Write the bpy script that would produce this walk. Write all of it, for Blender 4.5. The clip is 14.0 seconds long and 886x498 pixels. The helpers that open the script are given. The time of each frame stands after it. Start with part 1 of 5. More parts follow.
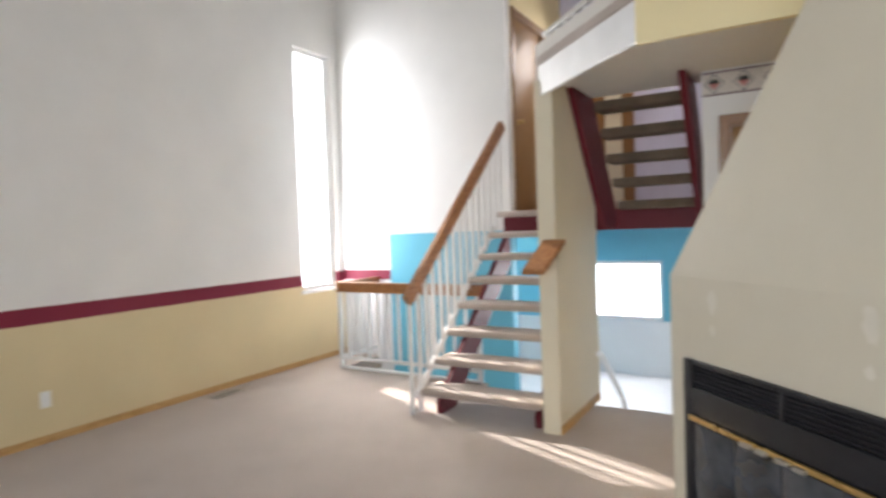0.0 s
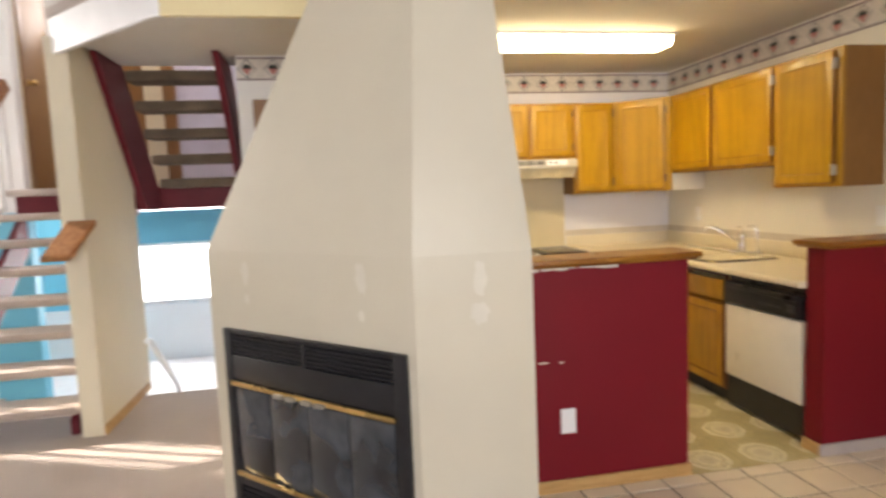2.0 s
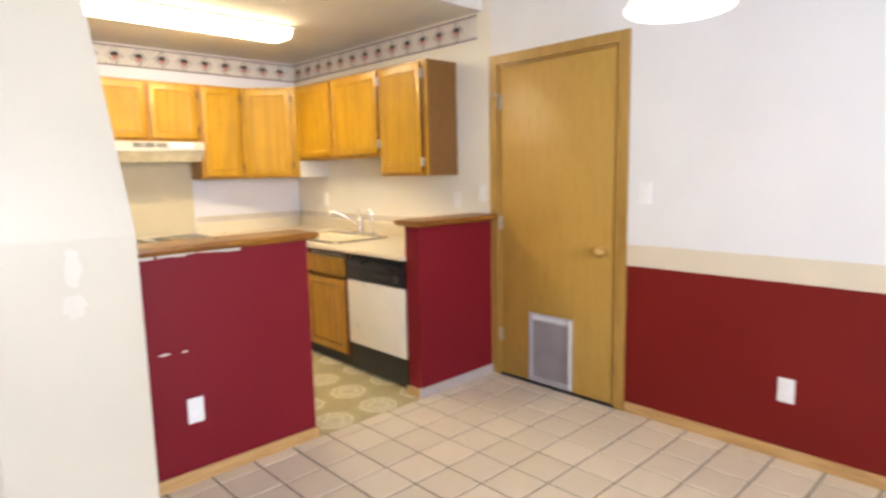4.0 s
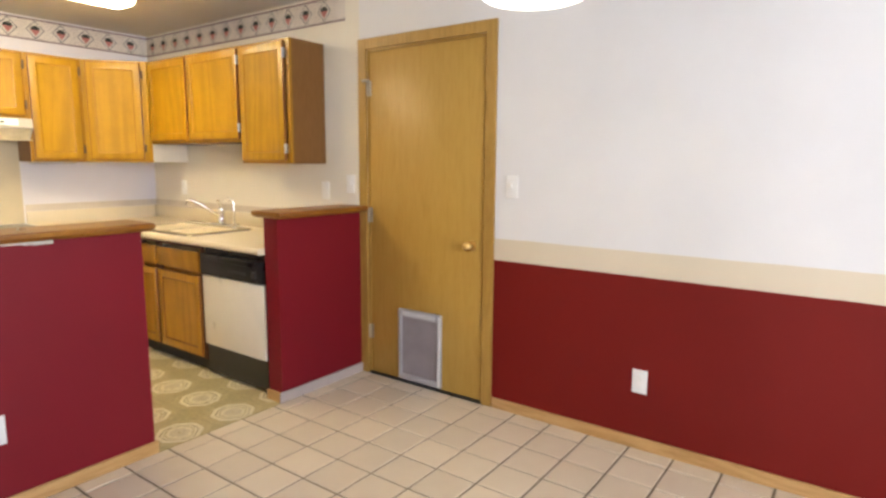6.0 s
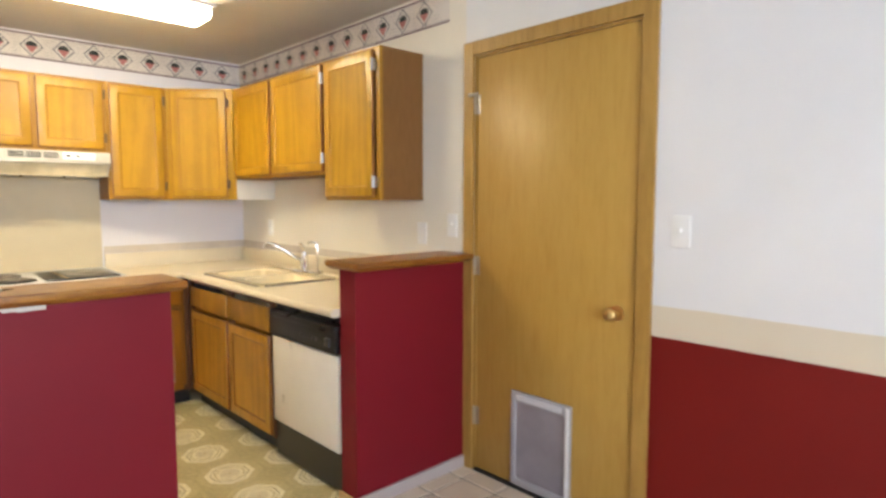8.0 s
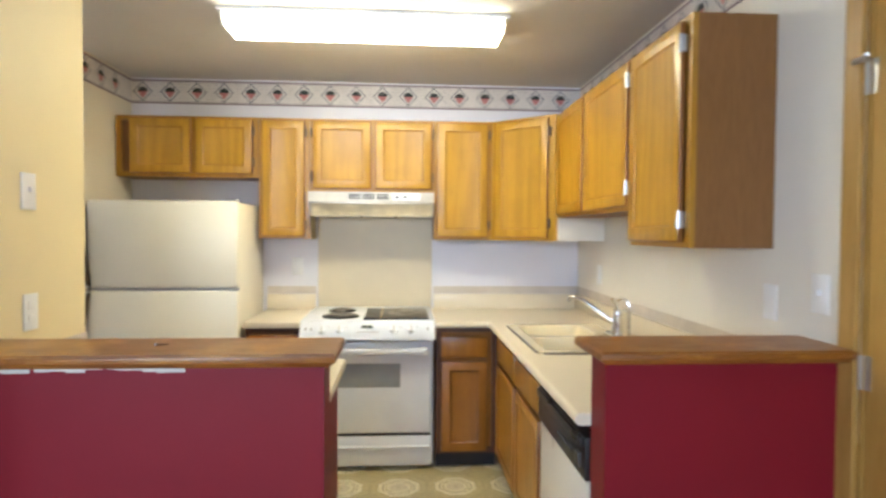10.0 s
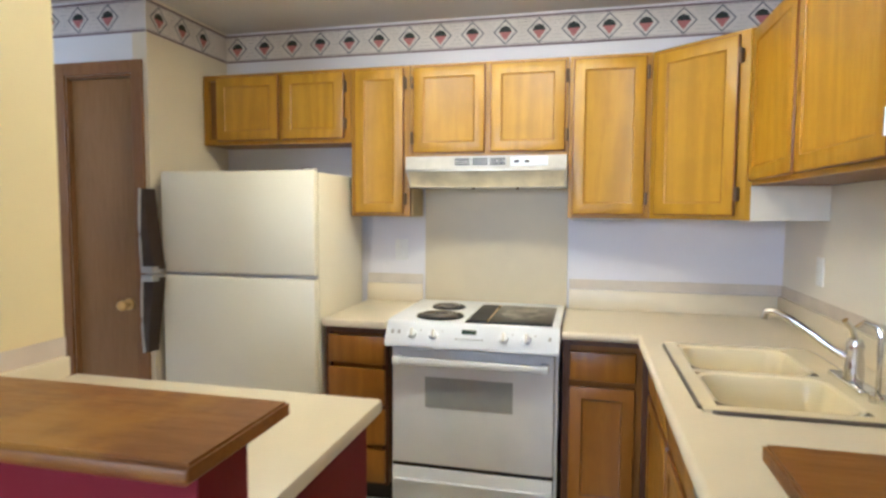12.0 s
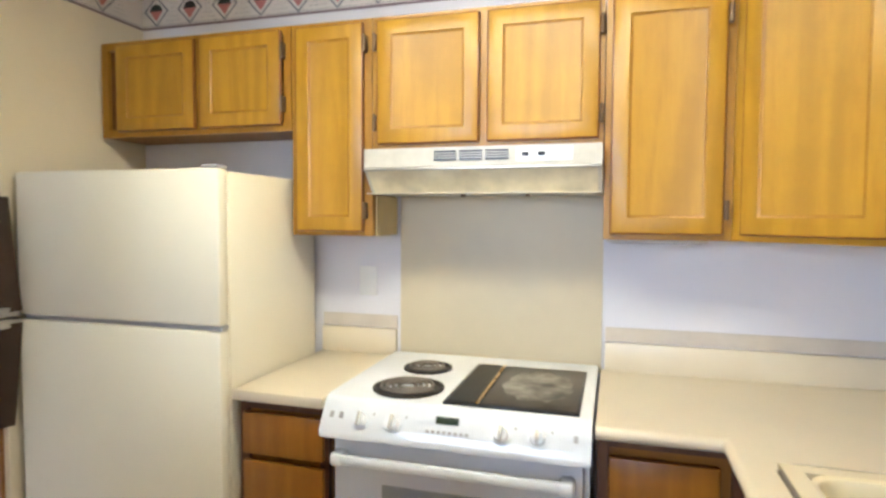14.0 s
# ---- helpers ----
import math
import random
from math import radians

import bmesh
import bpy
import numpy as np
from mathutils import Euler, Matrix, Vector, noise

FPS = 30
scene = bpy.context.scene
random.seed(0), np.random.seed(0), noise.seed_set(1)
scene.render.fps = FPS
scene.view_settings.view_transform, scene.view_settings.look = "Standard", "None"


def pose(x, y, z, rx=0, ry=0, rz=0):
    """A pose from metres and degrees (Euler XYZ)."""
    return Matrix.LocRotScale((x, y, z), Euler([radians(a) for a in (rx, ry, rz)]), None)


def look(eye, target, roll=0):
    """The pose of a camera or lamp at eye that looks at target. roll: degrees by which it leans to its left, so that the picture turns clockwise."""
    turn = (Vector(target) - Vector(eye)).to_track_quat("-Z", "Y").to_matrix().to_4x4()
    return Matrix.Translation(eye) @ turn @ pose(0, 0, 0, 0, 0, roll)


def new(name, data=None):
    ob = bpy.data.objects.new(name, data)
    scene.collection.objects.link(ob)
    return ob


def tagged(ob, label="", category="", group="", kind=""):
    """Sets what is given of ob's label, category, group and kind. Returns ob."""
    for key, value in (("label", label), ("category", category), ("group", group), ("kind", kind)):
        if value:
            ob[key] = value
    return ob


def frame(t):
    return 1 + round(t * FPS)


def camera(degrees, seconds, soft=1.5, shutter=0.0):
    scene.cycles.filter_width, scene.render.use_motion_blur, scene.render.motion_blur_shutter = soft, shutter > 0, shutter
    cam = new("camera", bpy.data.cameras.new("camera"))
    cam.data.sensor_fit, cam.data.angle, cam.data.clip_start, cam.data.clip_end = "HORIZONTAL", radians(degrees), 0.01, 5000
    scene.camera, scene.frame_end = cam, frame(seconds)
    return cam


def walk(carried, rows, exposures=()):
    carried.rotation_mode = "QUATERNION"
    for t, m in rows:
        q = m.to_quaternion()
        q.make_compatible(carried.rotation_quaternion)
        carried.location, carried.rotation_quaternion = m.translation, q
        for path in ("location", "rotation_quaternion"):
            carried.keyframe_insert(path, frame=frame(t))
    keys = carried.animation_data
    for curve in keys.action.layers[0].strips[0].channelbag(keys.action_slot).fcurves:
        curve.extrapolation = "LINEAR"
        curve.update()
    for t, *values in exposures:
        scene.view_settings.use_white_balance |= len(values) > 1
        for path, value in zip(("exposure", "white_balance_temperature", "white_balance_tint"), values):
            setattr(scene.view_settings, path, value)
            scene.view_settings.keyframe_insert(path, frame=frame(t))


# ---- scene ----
cam = camera(73.8, 14.0, soft=2.7, shutter=0.5)
PATH = [
    (0, (0.376, 0.014, 1.422), (-0.64, 1.736, 1.354), -2.0),
    (0.5, (0.381, 0.007, 1.417), (-0.274, 1.894, 1.33), -2.4),
    (1, (0.427, 0.02, 1.408), (0.11, 1.991, 1.291), -2.7),
    (1.5, (0.469, -0.02, 1.407), (0.476, 1.974, 1.252), -2.8),
    (2, (0.49, -0.051, 1.396), (0.845, 1.908, 1.209), -2.4),
    (2.5, (0.527, -0.076, 1.378), (1.183, 1.801, 1.169), -2.0),
    (3, (0.534, -0.076, 1.371), (1.468, 1.677, 1.139), -1.6),
    (3.5, (0.564, -0.122, 1.364), (1.717, 1.494, 1.116), -1.6),
    (4, (0.558, -0.179, 1.375), (1.925, 1.257, 1.112), -1.2),
    (4.2, (0.579, -0.209, 1.381), (2.015, 1.157, 1.111), -1.0),
    (6.3, (0.862, -0.167, 1.357), (2.465, 0.992, 1.067), 0.4),
    (6.5, (0.933, -0.139, 1.362), (2.49, 1.082, 1.066), 0.3),
    (7, (1.04, 0.044, 1.357), (2.557, 1.317, 1.081), 0.1),
    (7.2, (1.085, 0.117, 1.352), (2.598, 1.399, 1.092), 0.1),
    (9.3, (2.085, 0.750, 1.352), (2.728, 2.643, 1.304), 0.2),
    (9.5, (2.161, 0.785, 1.363), (2.638, 2.727, 1.314), 0.3),
    (10, (2.298, 0.899, 1.388), (2.431, 2.893, 1.334), 0.4),
    (10.5, (2.356, 1.095, 1.382), (2.293, 3.093, 1.316), 0.4),
    (11, (2.413, 1.313, 1.391), (2.235, 3.302, 1.289), 0.1),
    (11.5, (2.559, 1.543, 1.395), (2.187, 3.504, 1.263), 0.1),
    (12, (2.574, 1.786, 1.387), (2.107, 3.726, 1.25), 0.3),
    (12.5, (2.534, 2.04, 1.401), (2.115, 3.99, 1.263), 0.0),
    (13, (2.651, 2.304, 1.371), (2.13, 4.233, 1.286), -0.1),
    (13.5, (2.664, 2.513, 1.384), (2.052, 4.415, 1.303), -0.1),
    (14, (2.527, 2.739, 1.408), (1.968, 4.656, 1.305), 0.3),
]
EXPOSURES = [
    (0, 1.39, 6550, 13), (0.5, 1.3, 6550, 14), (1, 1.28, 6650, 15), (1.5, 1.41, 6750, 14), (2, 1.72, 7090, 18), (2.5, 1.95, 6390, 17),
    (3, 2.09, 6040, 16), (3.5, 2.29, 6090, 17), (4, 2.3, 6290, 19), (6.5, 2.07, 6510, 17), (7, 2.14, 6110, 16), (8.6, 2.13, 6040, 16),
    (9.5, 2.18, 5350, 14), (10, 2.03, 5300, 13), (11, 1.95, 5250, 13), (12, 1.81, 5150, 14), (12.5, 1.73, 5200, 14), (13, 1.71, 5150, 14),
    (13.5, 1.85, 5150, 14), (14, 2.05, 5150, 14),
]
walk(cam, [(t, look(eye, target, roll)) for t, eye, target, roll in PATH], EXPOSURES)


# ---------------------------------------------------------------- world and lights
SUN_TRAVEL = Vector((0.86, -0.36, -0.50)).normalized()
world = bpy.data.worlds.new("sky")
scene.world = world
world.use_nodes = True
wt = world.node_tree
sky = wt.nodes.new("ShaderNodeTexSky")
sky.sky_type = "NISHITA"
sky.sun_disc = False
sky.sun_elevation = math.asin(-SUN_TRAVEL.z)
sky.sun_rotation = math.atan2(-SUN_TRAVEL.x, -SUN_TRAVEL.y)
wt.links.new(sky.outputs[0], wt.nodes["Background"].inputs[0])
wt.nodes["Background"].inputs[1].default_value = 0.15

sun = new("sun", bpy.data.lights.new("sun", "SUN"))
sun.data.energy, sun.data.angle, sun.data.color = 5.0, radians(1.5), (1.0, 0.95, 0.86)
sun.matrix_world = look((0, 0, 6), Vector((0, 0, 6)) + SUN_TRAVEL)


def area_lamp(name, eye, target, width, height, watts, colour):
    """A rectangular lamp: sky light in a window's opening, or added fill."""
    la = bpy.data.lights.new(name, "AREA")
    la.shape, la.size, la.size_y, la.energy, la.color = "RECTANGLE", width, height, watts, colour
    ob = new(name, la)
    ob.matrix_world = look(eye, target)
    return ob


# lamp of the added, unseen back window, lights the room from behind
area_lamp("daylight_back_window", (0.55, -2.78, 1.75), (0.2, 0, 1.95), 2.7, 1.4, 45, (0.86, 0.94, 1.0))
area_lamp("daylight_tall_window", (-4.17, 5.04, 2.1), (0, 5.04, 1.9), 0.5, 2.5, 24, (0.9, 0.95, 1.0))
area_lamp("daylight_entry_window", (-1.33, 7.07, 0.62), (-1.33, 0, 0.4), 0.8, 0.65, 11, (0.9, 0.96, 1.0))
# added fill to brighten the upper hall; no window opens here
area_lamp("daylight_upper_hall", (-1.2, 7.0, 3.4), (-1.2, 5.5, 2.2), 1.4, 0.8, 10, (0.98, 0.93, 0.9))

# ---------------------------------------------------------------- materials


def nodes_of(name):
    m = bpy.data.materials.new(name)
    m.use_nodes = True
    return m, m.node_tree.nodes, m.node_tree.links, m.node_tree.nodes["Principled BSDF"]


def rgba(c):
    return (c[0], c[1], c[2], 1.0)


def mixer(ns, ls, fac, a, b):
    """Mix of two colours; each of them a colour or a socket."""
    mx = ns.new("ShaderNodeMix")
    mx.data_type = "RGBA"
    for sock, v in ((mx.inputs[0], fac), (mx.inputs[6], a), (mx.inputs[7], b)):
        if isinstance(v, bpy.types.NodeSocket):
            ls.new(v, sock)
        elif isinstance(v, (int, float)):
            sock.default_value = v
        else:
            sock.default_value = rgba(v)
    return mx.outputs[2]


def calc(ns, ls, op, a, b=0.0):
    n = ns.new("ShaderNodeMath")
    n.operation = op
    for sock, v in ((n.inputs[0], a), (n.inputs[1], b)):
        if isinstance(v, bpy.types.NodeSocket):
            ls.new(v, sock)
        else:
            sock.default_value = v
    return n.outputs[0]


def noise_tex(ns, ls, vec, scale, detail=3.0, rough=0.55):
    n = ns.new("ShaderNodeTexNoise")
    n.inputs["Scale"].default_value, n.inputs["Detail"].default_value, n.inputs["Roughness"].default_value = scale, detail, rough
    if vec is not None:
        ls.new(vec, n.inputs["Vector"])
    return n.outputs["Fac"]


def ramp(ns, ls, fac, *stops):
    r = ns.new("ShaderNodeValToRGB")
    while len(r.color_ramp.elements) < len(stops):
        r.color_ramp.elements.new(0.5)
    for e, (p, v) in zip(r.color_ramp.elements, stops):
        e.position = p
        e.color = rgba(v) if not isinstance(v, (int, float)) else (v, v, v, 1)
    ls.new(fac, r.inputs[0])
    return r.outputs[0]


def bump(ns, ls, bsdf, height, strength, distance=0.002):
    b = ns.new("ShaderNodeBump")
    b.inputs["Strength"].default_value, b.inputs["Distance"].default_value = strength, distance
    ls.new(height, b.inputs["Height"])
    ls.new(b.outputs[0], bsdf.inputs["Normal"])


def coords(ns):
    return ns.new("ShaderNodeTexCoord").outputs["Object"]


def plain(name, colour, rough=0.5, metal=0.0, var=0.06, scale=6.0, grain=120.0, relief=0.15, coat=0.0):
    """A surface with slow stains and fine grain."""
    m, ns, ls, p = nodes_of(name)
    v = coords(ns)
    big = noise_tex(ns, ls, v, scale)
    fine = noise_tex(ns, ls, v, grain, 2.0)
    dark = tuple(c * (1 - 2 * var) for c in colour)
    light = tuple(min(1, c * (1 + var)) for c in colour)
    col = mixer(ns, ls, ramp(ns, ls, big, (0.3, 0.0), (0.7, 1.0)), dark, light)
    ls.new(col, p.inputs["Base Color"])
    ls.new(ramp(ns, ls, big, (0.2, rough * 0.85), (0.8, min(1, rough * 1.15))), p.inputs["Roughness"])
    p.inputs["Metallic"].default_value = metal
    p.inputs["Coat Weight"].default_value = coat
    if relief:
        bump(ns, ls, p, fine, relief, 0.001)
    return m


def above(ns, ls, axis_socket, value):
    return calc(ns, ls, "GREATER_THAN", axis_socket, value)


def painted(name, base, zones, rough=0.55, relief=0.35, spec=0.3):
    """Orange-peel wall paint. zones: (colour, conditions), each condition (axis, sign, value)."""
    m, ns, ls, p = nodes_of(name)
    v = coords(ns)
    wob = noise_tex(ns, ls, v, 7.0, 2.0)
    sep = ns.new("ShaderNodeSeparateXYZ")
    ls.new(v, sep.inputs[0])
    col = base
    edge = calc(ns, ls, "MULTIPLY", calc(ns, ls, "SUBTRACT", wob, 0.5), 0.006)
    for colour, conds in zones:
        fac = None
        for axis, sign, value in conds:
            s = calc(ns, ls, "ADD", sep.outputs["XYZ".index(axis)], edge)
            f = above(ns, ls, s, value)
            if sign < 0:
                f = calc(ns, ls, "SUBTRACT", 1.0, f)
            fac = f if fac is None else calc(ns, ls, "MULTIPLY", fac, f)
        col = mixer(ns, ls, fac, col, colour)
    stain = ramp(ns, ls, noise_tex(ns, ls, v, 1.7, 4.0), (0.3, 0.93), (0.7, 1.0))
    mul = ns.new("ShaderNodeMix")
    mul.data_type, mul.blend_type = "RGBA", "MULTIPLY"
    mul.inputs[0].default_value = 1.0
    if isinstance(col, bpy.types.NodeSocket):
        ls.new(col, mul.inputs[6])
    else:
        mul.inputs[6].default_value = rgba(col)
    ls.new(stain, mul.inputs[7])
    ls.new(mul.outputs[2], p.inputs["Base Color"])
    p.inputs["Roughness"].default_value = rough
    p.inputs["Specular IOR Level"].default_value = spec
    bump(ns, ls, p, noise_tex(ns, ls, v, 90.0, 3.0, 0.6), relief, 0.0015)
    return m


def wood(name, dark, mid, light, axis="Z", rough=0.35, scale=1.0, coat=0.12, amount=1.0, worn=None, figure=0.0):
    """Wood with grain along one axis."""
    m, ns, ls, p = nodes_of(name)
    info = ns.new("ShaderNodeObjectInfo")
    off = ns.new("ShaderNodeVectorMath")
    off.operation = "ADD"
    ls.new(coords(ns), off.inputs[0])
    sc = ns.new("ShaderNodeVectorMath")
    sc.operation = "SCALE"
    comb = ns.new("ShaderNodeCombineXYZ")
    for k in range(3):
        ls.new(info.outputs["Random"], comb.inputs[k])
    ls.new(comb.outputs[0], sc.inputs[0])
    sc.inputs["Scale"].default_value = 17.0
    ls.new(sc.outputs[0], off.inputs[1])
    mp = ns.new("ShaderNodeMapping")
    st = {"X": (0.10, 1, 1), "Y": (1, 0.10, 1), "Z": (1, 1, 0.10)}[axis]
    mp.inputs["Scale"].default_value = tuple(a * scale for a in st)
    ls.new(off.outputs[0], mp.inputs["Vector"])
    v = mp.outputs[0]
    rings = noise_tex(ns, ls, v, 9.0, 2.0, 0.5)
    waves = calc(ns, ls, "SINE", calc(ns, ls, "MULTIPLY", rings, 48.0))
    w01 = calc(ns, ls, "ADD", calc(ns, ls, "MULTIPLY", waves, 0.5 * amount), 0.5)
    fine = noise_tex(ns, ls, v, 150.0, 3.0, 0.7)
    fac = calc(ns, ls, "ADD", calc(ns, ls, "MULTIPLY", w01, 0.26), calc(ns, ls, "MULTIPLY", fine, 0.74))
    col = ramp(ns, ls, fac, (0.25, dark), (0.5, mid), (0.75, light))
    if figure:
        # slow cathedral figure and cloudy stain under the varnish
        cloud = noise_tex(ns, ls, off.outputs[0], 7.0, 4.0, 0.6)
        arch = calc(ns, ls, "SINE", calc(ns, ls, "MULTIPLY", noise_tex(ns, ls, v, 3.2, 1.5, 0.5), 70.0))
        both = calc(ns, ls, "ADD", calc(ns, ls, "MULTIPLY", cloud, 0.75), calc(ns, ls, "MULTIPLY", arch, 0.16))
        deep = mixer(ns, ls, 1.0 - figure, tuple(c * 0.78 for c in dark), mid)
        pale = mixer(ns, ls, figure, col, tuple(min(1, c * 1.12) for c in light))
        col = mixer(ns, ls, ramp(ns, ls, both, (0.18, 0.0), (0.52, 1.0)), deep, pale)
    if worn:
        rub = noise_tex(ns, ls, off.outputs[0], 5.0, 5.0, 0.6)
        col = mixer(ns, ls, ramp(ns, ls, rub, (0.50, 0.0), (0.62, 0.85)), col, worn)
    ls.new(col, p.inputs["Base Color"])
    ls.new(ramp(ns, ls, fine, (0.3, rough * 1.25), (0.7, rough * 0.85)), p.inputs["Roughness"])
    p.inputs["Coat Weight"].default_value = coat
    p.inputs["Coat Roughness"].default_value = 0.25
    bump(ns, ls, p, fac, 0.06, 0.0007)
    return m


def glowing(name, colour, strength):
    m, ns, ls, p = nodes_of(name)
    p.inputs["Base Color"].default_value = rgba(colour)
    p.inputs["Emission Color"].default_value = rgba(colour)
    p.inputs["Emission Strength"].default_value = strength
    p.inputs["Roughness"].default_value = 0.4
    return m


def glass(name, colour=(1, 1, 1), rough=0.0):
    m, ns, ls, p = nodes_of(name)
    p.inputs["Base Color"].default_value = rgba(colour)
    p.inputs["Transmission Weight"].default_value = 1.0
    p.inputs["Roughness"].default_value = rough
    p.inputs["IOR"].default_value = 1.45
    return m


WHITE = (0.77, 0.77, 0.775)
CREAM = (0.74, 0.66, 0.50)
YELLOW = (0.81, 0.69, 0.41)
RED = (0.175, 0.0055, 0.0038)
BEIGE = (0.70, 0.62, 0.48)
BLUE = (0.14, 0.47, 0.62)

M_WALL_NOOK = painted("paint_nook", WHITE, [(BEIGE, [("Z", -1, 0.955)]), (RED, [("Z", -1, 0.838)])])
M_WALL_KITCHEN_R = painted("paint_kitchen_side", (0.78, 0.745, 0.66), [])
M_WALL_KITCHEN = painted("paint_kitchen_back", (0.74, 0.73, 0.78), [])
M_WALL_WHITE = painted("paint_white", WHITE, [])
M_WALL_LIVING = painted("paint_living", (0.80, 0.79, 0.77), [((0.72, 0.60, 0.37), [("Z", -1, 0.965)]), ((0.22, 0.02, 0.045), [("Z", -1, 0.97), ("Z", 1, 0.85)])])
M_WALL_FAR = painted("paint_far", (0.80, 0.79, 0.77), [((0.22, 0.02, 0.045), [("Z", -1, 0.98), ("Z", 1, 0.87)]), ((0.76, 0.76, 0.78), [("Z", -1, 0.87)]), (BLUE, [("X", 1, -3.52), ("Z", -1, 1.385)])])
M_BLUE = painted("paint_blue", BLUE, [((0.70, 0.74, 0.76), [("Z", -1, 0.27)])])
M_CREAM = painted("paint_cream", (0.74, 0.67, 0.52), [])
M_YELLOW = painted("paint_yellow", YELLOW, [])
M_CHIMNEY = painted("paint_chimney", (0.585, 0.535, 0.43), [], rough=0.35)
M_RED = painted("paint_red", (0.185, 0.006, 0.014), [], rough=0.5, spec=0.27)
M_DARKRED = painted("paint_maroon", (0.13, 0.012, 0.02), [], rough=0.5)
M_CEIL = painted("paint_ceiling", (0.70, 0.67, 0.62), [], rough=0.8, relief=0.8)
M_WHITE_TRIM = plain("white_trim", (0.80, 0.80, 0.80), 0.4, var=0.03)
M_PATCH = plain("spackle", (0.645, 0.60, 0.51), 0.6, var=0.04)

M_OAK = wood("oak_door", (0.35, 0.172, 0.005), (0.425, 0.226, 0.007), (0.47, 0.258, 0.009), amount=0.9, scale=0.8, figure=0.3)
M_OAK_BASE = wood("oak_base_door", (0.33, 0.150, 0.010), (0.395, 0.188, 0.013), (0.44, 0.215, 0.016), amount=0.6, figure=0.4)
M_OAK_FRAME = wood("oak_frame", (0.30, 0.137, 0.005), (0.365, 0.178, 0.007), (0.405, 0.205, 0.009), figure=0.25)
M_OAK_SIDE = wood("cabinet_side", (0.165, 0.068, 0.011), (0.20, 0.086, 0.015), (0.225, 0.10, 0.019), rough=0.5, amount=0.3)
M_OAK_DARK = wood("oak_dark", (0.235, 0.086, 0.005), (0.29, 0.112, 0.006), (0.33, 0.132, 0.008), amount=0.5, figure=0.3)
# dark wood that carries the shadow lines round doors and in their grooves
M_OAK_SHADE_LINE = wood("oak_shade_line", (0.17, 0.062, 0.009), (0.22, 0.085, 0.012), (0.26, 0.105, 0.017))
# near-black wood puts the shade between base fronts into their face frames
M_OAK_SHADOW = wood("cabinet_shadow_frame", (0.07, 0.025, 0.008), (0.10, 0.035, 0.012), (0.12, 0.045, 0.015), rough=0.45)
M_TRIM = wood("door_trim", (0.33, 0.185, 0.038), (0.40, 0.232, 0.05), (0.445, 0.265, 0.062), rough=0.4)
M_TRIM_Y = wood("baseboard_wood", (0.42, 0.24, 0.08), (0.52, 0.31, 0.12), (0.58, 0.36, 0.15), axis="Y", rough=0.45)
M_TRIM_X = wood("baseboard_wood_x", (0.42, 0.24, 0.08), (0.52, 0.31, 0.12), (0.58, 0.36, 0.15), axis="X", rough=0.45)
M_DOOR = wood("flush_door", (0.41, 0.235, 0.04), (0.47, 0.28, 0.055), (0.50, 0.305, 0.066), rough=0.42, scale=0.5, amount=0.35)
M_CLOSET = wood("closet_leaf", (0.25, 0.130, 0.042), (0.29, 0.155, 0.053), (0.32, 0.175, 0.062), rough=0.42, scale=0.5, amount=0.4)
M_DOOR_BROWN = wood("brown_door", (0.185, 0.082, 0.024), (0.235, 0.108, 0.033), (0.27, 0.13, 0.042), rough=0.35, scale=0.5, amount=0.4)
M_CAP = wood("pony_cap_wood", (0.17, 0.056, 0.005), (0.23, 0.082, 0.007), (0.285, 0.11, 0.010), axis="X", rough=0.36, coat=0.10, amount=0.5, worn=(0.37, 0.165, 0.016))
M_RAIL = wood("handrail_wood", (0.22, 0.085, 0.03), (0.33, 0.14, 0.05), (0.40, 0.19, 0.07), axis="Y", rough=0.3)
M_LAMINATE = plain("counter_laminate", (0.72, 0.635, 0.475), 0.32, var=0.02, grain=400, relief=0.05)
M_APPL = plain("appliance_cream", (0.87, 0.825, 0.69), 0.35, var=0.02, scale=2, grain=350, relief=0.25)
M_ENAMEL = plain("white_enamel", (0.84, 0.87, 0.93), 0.16, var=0.02, relief=0.0, coat=0.4)
M_DWWHITE = plain("dishwasher_panel", (0.80, 0.74, 0.62), 0.3, var=0.02)
M_BLACK = plain("black_plastic", (0.015, 0.015, 0.017), 0.3, var=0.1, relief=0.05)
M_KICK = plain("toe_kick", (0.012, 0.011, 0.012), 0.5, var=0.1)
M_IRON = plain("black_metal", (0.018, 0.018, 0.022), 0.45, metal=0.3, var=0.15)
M_RING = plain("coil_ring", (0.20, 0.18, 0.16), 0.45, metal=0.5, var=0.2)
M_COIL = plain("coil", (0.05, 0.045, 0.04), 0.5, metal=0.5, var=0.2)
M_CHROME = plain("chrome", (0.75, 0.75, 0.76), 0.12, metal=1.0, var=0.03, relief=0.0)
M_STEEL = plain("steel", (0.55, 0.54, 0.52), 0.32, metal=0.9, var=0.06)
M_BRASS = plain("brass", (0.72, 0.50, 0.20), 0.28, metal=0.9, var=0.12)
M_HINGE = plain("hinge_metal", (0.16, 0.105, 0.055), 0.45, metal=0.6, var=0.15)
M_SINK = plain("sink_enamel", (0.81, 0.71, 0.47), 0.18, var=0.02, relief=0.0, coat=0.3)
M_HOOD = plain("hood_enamel", (0.56, 0.53, 0.47), 0.35, var=0.07, scale=14)
M_GREY = plain("grey_plastic", (0.42, 0.41, 0.43), 0.5, var=0.06)
M_OVENGLASS = plain("oven_window", (0.38, 0.41, 0.44), 0.12, var=0.05, relief=0.0, coat=0.6)
M_GRILL = plain("grill_plate", (0.075, 0.062, 0.048), 0.35, var=0.3, scale=14)
